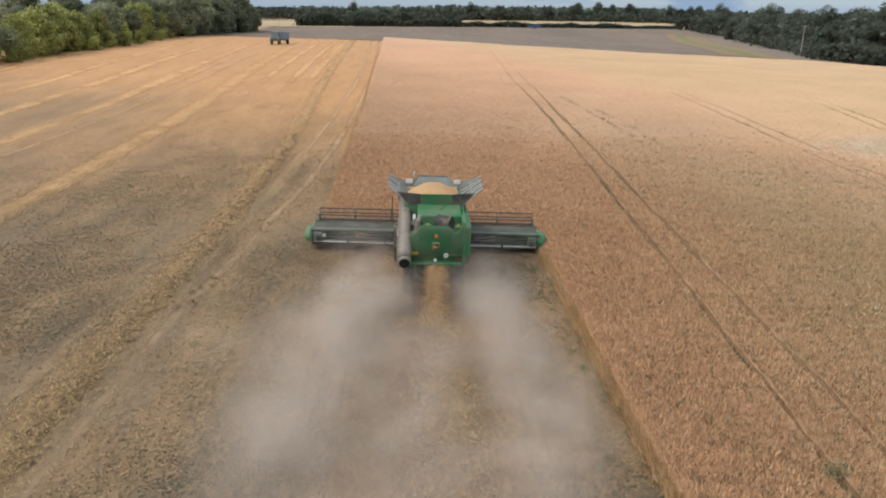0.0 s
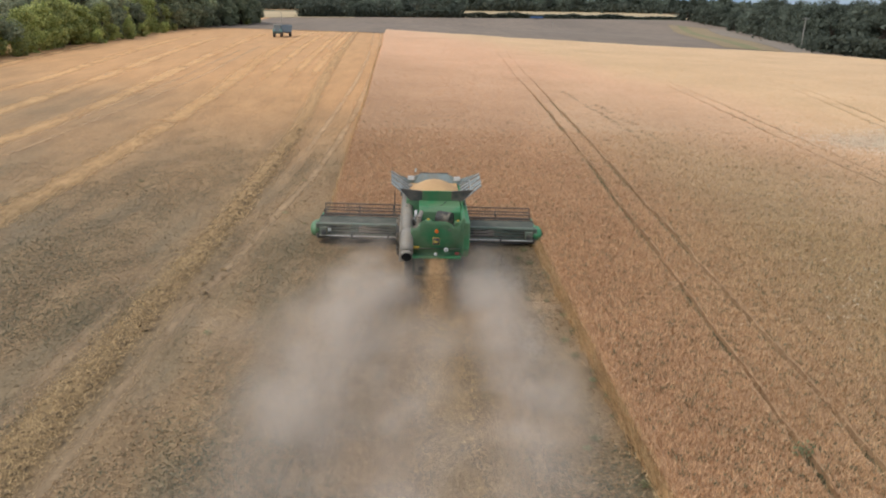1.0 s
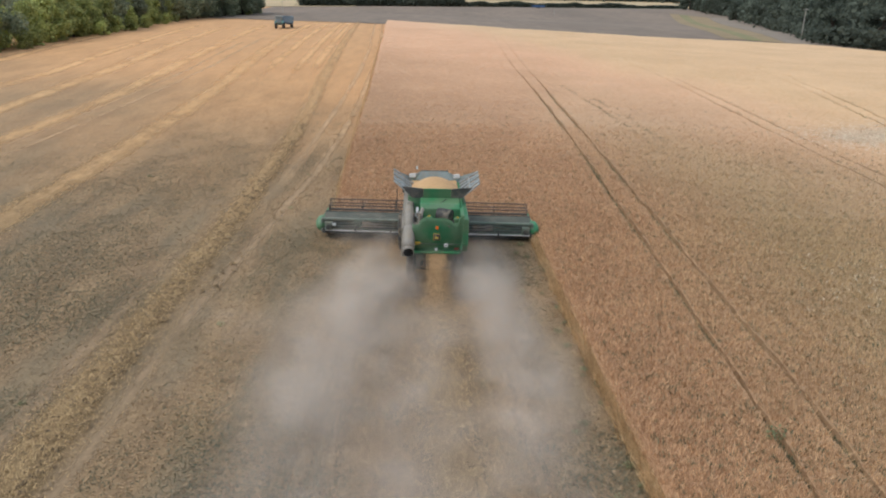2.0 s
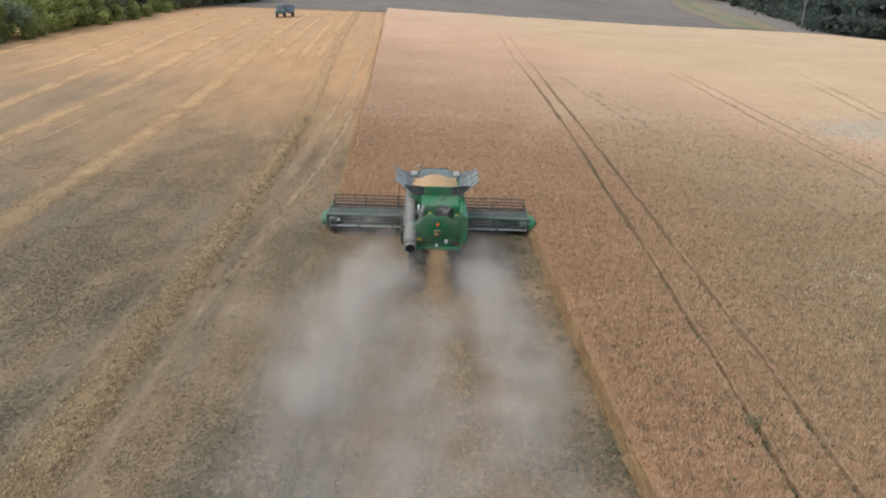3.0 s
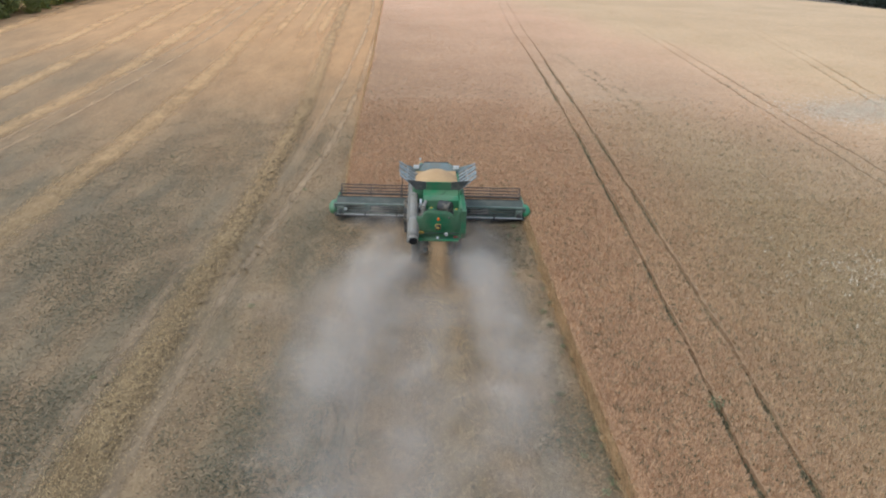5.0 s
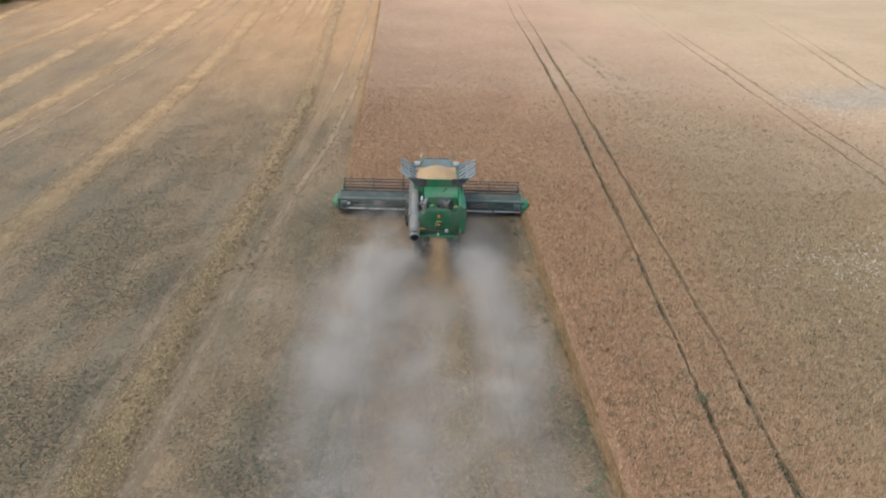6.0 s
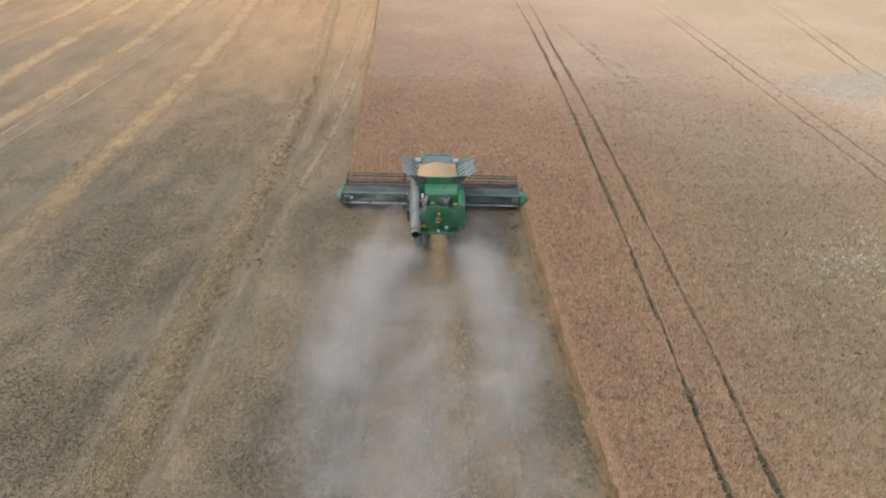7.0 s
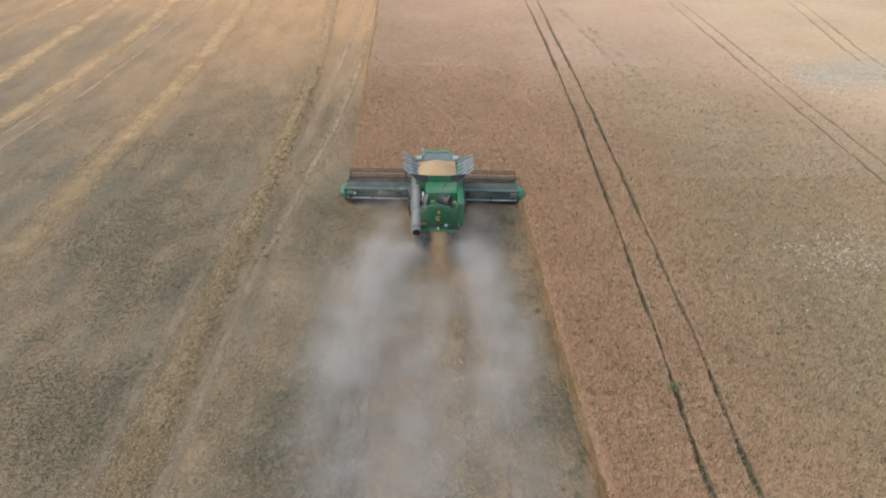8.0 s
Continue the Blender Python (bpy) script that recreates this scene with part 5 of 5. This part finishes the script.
def tree(height, spread, seed, material, skirt=0.25, size=0.30, per=90, label="broad leafy tree", lobes=26):
    """A tapered trunk with limbs and an uneven crown of many leaf sprays."""
    rng = np.random.default_rng(seed)
    t = empty("tree", Matrix(), label, "tree", "field trees")
    bm = bmesh.new()
    branch(bm, (0, 0, -0.3), (0.1, 0.1, height * 0.45), 0.05 * height ** 0.8, 0.03 * height ** 0.8, 9)
    cs, rs = [], []
    for k in range(lobes):
        a = rng.uniform(0, 6.28)
        v = rng.uniform(skirt, 0.93)
        wide = spread * math.sin(math.pi * (0.12 + 0.80 * v ** 0.8)) * rng.uniform(0.35, 0.9)
        c = np.array((math.cos(a) * wide, math.sin(a) * wide, v * height))
        cs.append(c)
        rs.append(spread * rng.uniform(0.26, 0.46))
        if k % 3 == 0:
            branch(bm, (0.1, 0.1, height * rng.uniform(0.2, 0.45)), tuple(c), 0.016 * height, 0.004 * height, 6)
    part("trunk", bm, BARK, t)
    v = leaves(rng, cs, rs, per, size)
    crown = big_mesh("crown", v, 4, material, "", "")
    for key in ("label", "category", "kind"):
        if key in crown:
            del crown[key]
    crown.parent = t
    return t


def plant(source, x, y, scale, turn):
    """A copy of a tree at a place, its size set by the scale."""
    c = copy_thing(source, pose(x, y, float(land(x, y)), 0, 0, turn))
    c.matrix_basis = pose(x, y, float(land(x, y)), 0, 0, turn) @ Matrix.Diagonal((scale, scale, scale, 1))
    return c


KINDS = [
    tree(11.0, 4.6, 51, LEAF, 0.08, 0.27, 150, "broad dark-green hedgerow tree in full leaf", 34),
    tree(10.0, 4.2, 52, LEAF_LIGHT, 0.06, 0.26, 150, "yellow-green hedgerow tree in full leaf", 32),
    tree(12.5, 4.8, 53, LEAF, 0.08, 0.28, 150, "tall grey-green hedgerow tree in full leaf", 36),
    tree(6.5, 3.6, 54, LEAF_LIGHT, 0.04, 0.22, 170, "rounded hedgerow bush in full leaf", 24),
    tree(14.0, 6.0, 55, LEAF_DARK, 0.08, 0.32, 95, "dark woodland tree in full leaf", 30),
    tree(15.0, 5.8, 56, LEAF_DARK, 0.10, 0.32, 95, "tall dark woodland tree", 30),
]
rng = np.random.default_rng(61)
for k in range(64):
    y = 70 + (262 - 70) * (k / 63)
    x = -70.5 + 5 * ease(190, 250, y) - 2.5 * (k % 2) + rng.normal(0, 0.8) - 1.5 * math.sin(y / 22)
    tall = 0.80 + 0.26 * float(ease(150, 185, y)) - 0.30 * float(ease(235, 258, y))
    kind = KINDS[(1, 1, 1, 0, 3)[rng.integers(5)]] if y < 165 else KINDS[(0, 2, 2, 0, 3)[rng.integers(5)]]
    plant(kind, float(x), float(y), tall * rng.uniform(0.85, 1.12), rng.uniform(0, 360))
for k in range(18):
    y = 60 + 200 * (k / 17)
    plant(KINDS[(0, 2, 4)[rng.integers(3)]], -80 - rng.uniform(0, 14), float(y), 0.9 * rng.uniform(0.85, 1.15), rng.uniform(0, 360))
for k in range(9):
    y = 62 + 195 * rng.random()
    plant(KINDS[3], float(-66.5 + 5 * ease(190, 250, y) + rng.normal(0, 0.7)), float(y), rng.uniform(0.35, 0.6), rng.uniform(0, 360))

# wood on the low side, beyond the brow
WOOD_EDGE = [(60, 128), (100, 119), (148, 110), (178, 118), (279, 153), (429, 203), (566, 240), (736, 262)]
for k in range(124):
    y = 70 + 640 * (k / 123) ** 1.25
    edge = along(WOOD_EDGE, y) + 5
    x = edge + (rng.uniform(0, 7), 6 + 10 * rng.random(), 14 + 50 * rng.random())[k % 3]
    plant(KINDS[4 + rng.integers(2)], float(x), float(y + rng.normal(0, 3)), rng.uniform(0.72, 1.1), rng.uniform(0, 360))
plant(KINDS[4], 262, 600, 1.7, 40)
plant(KINDS[4], 296, 590, 1.75, 140)
plant(KINDS[4], 312, 600, 1.6, 240)
# trees on the skyline
for k in range(64):
    x = -420 + 840 * k / 63 + rng.normal(0, 6)
    big = 0.75 + 0.45 * float(ease(10, 60, x))
    plant(KINDS[4 + rng.integers(2)], float(x), float(995 + rng.normal(0, 10)), big * rng.uniform(0.8, 1.35), rng.uniform(0, 360))
for k in range(24):
    t = k / 23
    plant(KINDS[(5, 4, 5)[rng.integers(3)]], -104 + 141 * t + rng.normal(0, 2), 664 + 45 * t + rng.normal(0, 2), rng.uniform(0.6, 1.05), rng.uniform(0, 360))
for x, y, s in ((-72, 820, 1.5), (30, 1010, 1.3), (90, 1000, 1.15), (120, 1010, 1.3), (150, 1000, 1.2), (185, 1000, 1.35), (255, 1010, 1.7), (275, 1010, 1.5), (-20, 1010, 1.1), (60, 1005, 1.0), (220, 1008, 1.2)):
    plant(KINDS[4 + (int(y + s * 10) % 2)], x, y, s, 50 * s)
for s in KINDS:
    s.matrix_basis = pose(-95.0 - 8 * KINDS.index(s), 300.0, float(land(-95, 300)), 0, 0, 30)


def thicket(name, points, n, half, size, height, seed, label, material=LEAF_DARK):
    """A far hedge or wood: many leaf sprays heaped along a line."""
    rng = np.random.default_rng(seed)
    p = np.array(points, dtype=float)
    s = np.linspace(0, 1, len(p))
    t = rng.random(n)
    x = np.interp(t, s, p[:, 0]) + rng.normal(0, half, n)
    y = np.interp(t, s, p[:, 1]) + rng.normal(0, half, n)
    lump = 0.72 + 0.30 * value_noise(x, y, 12.0, seed) + 0.38 * value_noise(x, y, 45.0, seed + 1)
    top = height * np.clip(lump, 0.35, 1.3)
    z = land(x, y) + top * rng.random(n) ** 0.7
    c = np.stack([x, y, z], -1)
    u = rng.normal(0, 1, (n, 3))
    u /= np.linalg.norm(u, axis=1)[:, None]
    w = np.cross(u, rng.normal(0, 1, (n, 3)))
    w /= np.linalg.norm(w, axis=1)[:, None] + 1e-6
    k = size * rng.uniform(0.5, 1.4, (n, 1))
    v = np.stack([c - u * k, c + w * k, c + u * k, c - w * k], 1).reshape(-1, 3)
    return big_mesh(name, v, 4, material, label, "hedge")


thicket("far_hedge", [(36, 702), (110, 712), (190, 722), (272, 738)], 12000, 1.6, 0.7, 5.0, 71, "dark low hedge across the far field")
thicket("far_hedge", [(-108, 662), (-80, 671), (-20, 692), (40, 704)], 24000, 3.5, 0.9, 11.5, 72, "tall dark overgrown hedge across the far field")
thicket("far_wood", [(-600, 960), (-200, 1000), (0, 1010), (200, 1020), (420, 960)], 40000, 18.0, 1.6, 13.0, 73, "dark belt of woodland on the skyline")
thicket("far_wood", [(-900, 1700), (-300, 1800), (300, 1750), (900, 1700), (1500, 1500)], 16000, 60.0, 5.0, 14.0, 74, "distant wooded ridge")
thicket("far_wood", [(-330, 470), (-230, 560), (-190, 640)], 9000, 12.0, 1.4, 10.0, 75, "dark wood behind the hedgerow")


thicket("far_wood", [(150, 100), (158, 178), (195, 279), (245, 429), (290, 600), (315, 740)], 60000, 14.0, 0.7, 13.0, 76, "dense dark wood on the low side of the field")


thicket("wood_edge_shrubs", [(124, 60), (116, 90), (108, 125), (106, 152), (118, 182), (150, 275)], 16000, 2.2, 0.5, 4.5, 77, "dark bramble and scrub along the foot of the wood")


def pole_at(name, x, y, h, label, arms=0):
    bm = bmesh.new()
    z = float(land(x, y))
    tube(bm, (x, y, z - 0.3), (x, y, z + h), 0.16, 8, 0.10)
    for k in range(arms):
        tube(bm, (x - 0.9, y, z + h - 0.4 - 0.9 * k), (x + 0.9, y, z + h - 0.4 - 0.9 * k), 0.07, 6)
    return tagged(part(name, bm, POLE), label, "pole")


pole_at("utility_pole", 105.5, 165.0, 8.6, "weathered wooden utility pole before the wood", 1)
pole_at("utility_pole", -93.0, 470.0, 9.0, "pale utility pole by the hedge end", 1)
pole_at("fence_post", 100.0, 520.0, 7.0, "pale post in the far field")


def pylon_at(x, y, h):
    """A far lattice pylon with three pairs of arms."""
    z = float(land(x, y))
    p = empty("electricity_pylon", pose(x, y, z), "grey steel lattice pylon on the skyline", "pylon")
    lev = [(0, 3.2), (0.3, 2.2), (0.55, 1.2), (0.8, 0.8), (1.0, 0.2)]
    for sx, sy in ((-1, -1), (-1, 1), (1, -1), (1, 1)):
        bm = bmesh.new()
        for (a, wa), (b, wb) in zip(lev, lev[1:]):
            tube(bm, (sx * wa, sy * wa, a * h), (sx * wb, sy * wb, b * h), 0.16, 5)
            tube(bm, (sx * wa, sy * wa, a * h), (-sx * wb, sy * wb, b * h), 0.10, 4)
        part("leg", bm, POLE, p)
    for v, w in ((0.62, 6.0), (0.75, 5.0), (0.88, 4.0)):
        bm = bmesh.new()
        tube(bm, (-w, 0, v * h), (w, 0, v * h), 0.16, 5)
        tube(bm, (-w, 0, v * h), (0, 0, (v + 0.06) * h), 0.10, 4)
        tube(bm, (w, 0, v * h), (0, 0, (v + 0.06) * h), 0.10, 4)
        part("arm", bm, POLE, p)


pylon_at(-96.0, 1120.0, 30.0)

# ---- weeds ----
def weed(seed):
    rng = np.random.default_rng(seed)
    v = leaves(rng, [np.array((0, 0, 0.18)), np.array((0.12, 0.05, 0.3)), np.array((-0.1, 0.1, 0.25))], [0.30, 0.24, 0.26], 900, 0.05)
    w = big_mesh("weed", v, 4, WEED_LEAF, "green leafy weed in the dry field", "weed", "")
    w["group"] = "weeds"
    w["kind"] = "stuff"
    return w


w0 = weed(81)
w0.matrix_basis = pose(10.1, -19.6, 0.35)
rng = np.random.default_rng(82)
for k in range(56):
    if k < 34:
        y = -27 + 26 * rng.random()
        x = float(along(LINES["crop_right"], y)) - 0.15 - abs(rng.normal(0, 0.7))
    elif k < 50:
        y = -24 + 60 * rng.random()
        x = float(along(LINES["tram_right" if k % 2 else "tram_left"], y)) + rng.normal(0, 0.1)
    else:
        y = -24 + 50 * rng.random()
        x = rng.uniform(-30, -4)
    c = copy_thing(w0, pose(x, y, float(land(x, y)) + 0.02, 0, 0, rng.uniform(0, 360)))
    s = rng.uniform(0.25, 0.6)
    c.matrix_basis = pose(x, y, float(land(x, y)) + 0.02, 0, 0, rng.uniform(0, 360)) @ Matrix.Diagonal((s, s * 1.4, s * 0.6, 1))


# ---- dust thrown up behind the harvester ----
def dust_material():
    m = bpy.data.materials.new("airborne_dust")
    m.use_nodes = True
    n, l = m.node_tree.nodes, m.node_tree.links
    n.remove(n["Principled BSDF"])
    uv = n.new("ShaderNodeUVMap")
    g = n.new("ShaderNodeTexGradient")
    g.gradient_type = "SPHERICAL"
    p = n.new("ShaderNodeMath")
    p.operation, p.inputs[1].default_value = "POWER", 1.4
    k = n.new("ShaderNodeMath")
    k.operation, k.inputs[1].default_value = "MULTIPLY", DUST_ALPHA
    d, t, x = n.new("ShaderNodeBsdfDiffuse"), n.new("ShaderNodeBsdfTransparent"), n.new("ShaderNodeMixShader")
    tl = n.new("ShaderNodeBsdfTranslucent")
    h = n.new("ShaderNodeMixShader")
    for s in (d, tl):
        s.inputs["Color"].default_value = (0.81, 0.725, 0.64, 1)
    l.new(uv.outputs["UV"], g.inputs["Vector"])
    l.new(g.outputs["Fac"], p.inputs[0])
    nz, ps, mm = n.new("ShaderNodeTexNoise"), n.new("ShaderNodeNewGeometry"), n.new("ShaderNodeMapRange")
    nz.inputs["Scale"].default_value, nz.inputs["Detail"].default_value = 0.8, 4.0
    mm.inputs["From Min"].default_value, mm.inputs["From Max"].default_value = 0.20, 0.72
    l.new(ps.outputs["Position"], nz.inputs["Vector"])
    l.new(nz.outputs["Fac"], mm.inputs["Value"])
    pm = n.new("ShaderNodeMath")
    pm.operation = "MULTIPLY"
    l.new(p.outputs[0], pm.inputs[0])
    l.new(mm.outputs["Result"], pm.inputs[1])
    l.new(pm.outputs[0], k.inputs[0])
    l.new(d.outputs[0], h.inputs[1])
    l.new(tl.outputs[0], h.inputs[2])
    l.new(k.outputs[0], x.inputs["Fac"])
    l.new(t.outputs[0], x.inputs[1])
    l.new(h.outputs[0], x.inputs[2])
    l.new(x.outputs[0], n["Material Output"].inputs["Surface"])
    return m


DUST_ALPHA = 0.092
scene.cycles.transparent_max_bounces = 256


def plume(rng, n, start, end, r0, r1, z0, z1, power):
    """Centres and sizes of dust puffs along a widening plume that thins to its end."""
    t = rng.random(n) ** power
    a, b = np.array(start), np.array(end)
    c = a + (b - a) * t[:, None]
    r = r0 + (r1 - r0) * t
    c = c + np.stack([rng.normal(0, 0.5, n) * r, rng.normal(0, 0.7, n) * r], -1)
    z = 0.15 + (z0 + (z1 - z0) * t) * np.abs(rng.normal(0, 0.55, n))
    return np.stack([c[:, 0], c[:, 1], z], -1), np.clip(0.7 + 0.7 * r * rng.uniform(0.5, 1.2, n), 0.7, 2.6)


rng = np.random.default_rng(91)
sets = [plume(rng, 90, (-1.3, -7.9), (-3.4, -9.2), 0.6, 0.9, 1.5, 2.0, 1.0),
        plume(rng, 90, (1.2, -7.9), (2.8, -9.2), 0.6, 0.8, 1.5, 2.0, 1.0),
        plume(rng, 200, (-2.6, -8.8), (-3.5, -13.0), 1.2, 1.5, 2.0, 1.8, 0.9),
        plume(rng, 180, (2.3, -9.0), (2.9, -14.0), 0.9, 1.2, 2.0, 1.7, 0.9),
        plume(rng, 190, (-3.3, -12.0), (-4.0, -19.0), 1.5, 2.0, 1.6, 1.4, 0.9),
        plume(rng, 160, (2.8, -13.5), (3.2, -19.0), 1.1, 1.4, 1.6, 1.4, 0.9),
        plume(rng, 150, (-3.4, -17.0), (-3.6, -28.0), 1.9, 2.4, 1.3, 1.3, 1.0),
        plume(rng, 100, (2.8, -18.0), (2.8, -28.0), 1.4, 1.9, 1.3, 1.2, 1.0),
        plume(rng, 24, (-4.5, -10.0), (-7.5, -14.0), 1.2, 1.8, 1.2, 1.2, 1.0),
        plume(rng, 110, (-1.9, -7.7), (-0.7, -7.9), 0.35, 0.35, 1.1, 1.1, 1.0),
        plume(rng, 110, (1.1, -7.7), (2.1, -7.9), 0.35, 0.35, 1.1, 1.1, 1.0),
        plume(rng, 70, (2.4, -2.0), (3.4, -7.5), 1.0, 1.2, 0.8, 1.0, 1.0),
        plume(rng, 46, (-2.2, -2.0), (-3.4, -7.5), 1.0, 1.2, 0.8, 1.0, 1.0),
        plume(rng, 64, (-1.8, -0.9), (-4.8, -1.0), 0.5, 0.6, 1.1, 1.1, 1.0),
        plume(rng, 260, (-0.4, -11.0), (-0.5, -27.0), 1.2, 2.3, 1.2, 1.2, 0.95)]
c = np.concatenate([s[0] for s in sets])
r = np.concatenate([s[1] for s in sets])
n = len(c)
up = rng.normal(0, 0.5, (n, 3)) + np.array((0, 0, 1))
u = np.cross(up, rng.normal(0, 1, (n, 3)))
u /= np.linalg.norm(u, axis=1)[:, None]
w = np.cross(u, up)
w /= np.linalg.norm(w, axis=1)[:, None]
v = np.stack([c - u * r[:, None] - w * r[:, None], c + u * r[:, None] - w * r[:, None], c + u * r[:, None] + w * r[:, None], c - u * r[:, None] + w * r[:, None]], 1).reshape(-1, 3)
dust = big_mesh("dust_cloud", v, 4, dust_material(), "drifting grey-tan dust behind the harvester", "dust")
layer = dust.data.uv_layers.new(name="UVMap")
layer.data.foreach_set("uv", np.tile(np.array([-1, -1, 1, -1, 1, 1, -1, 1], dtype=np.float32), n))
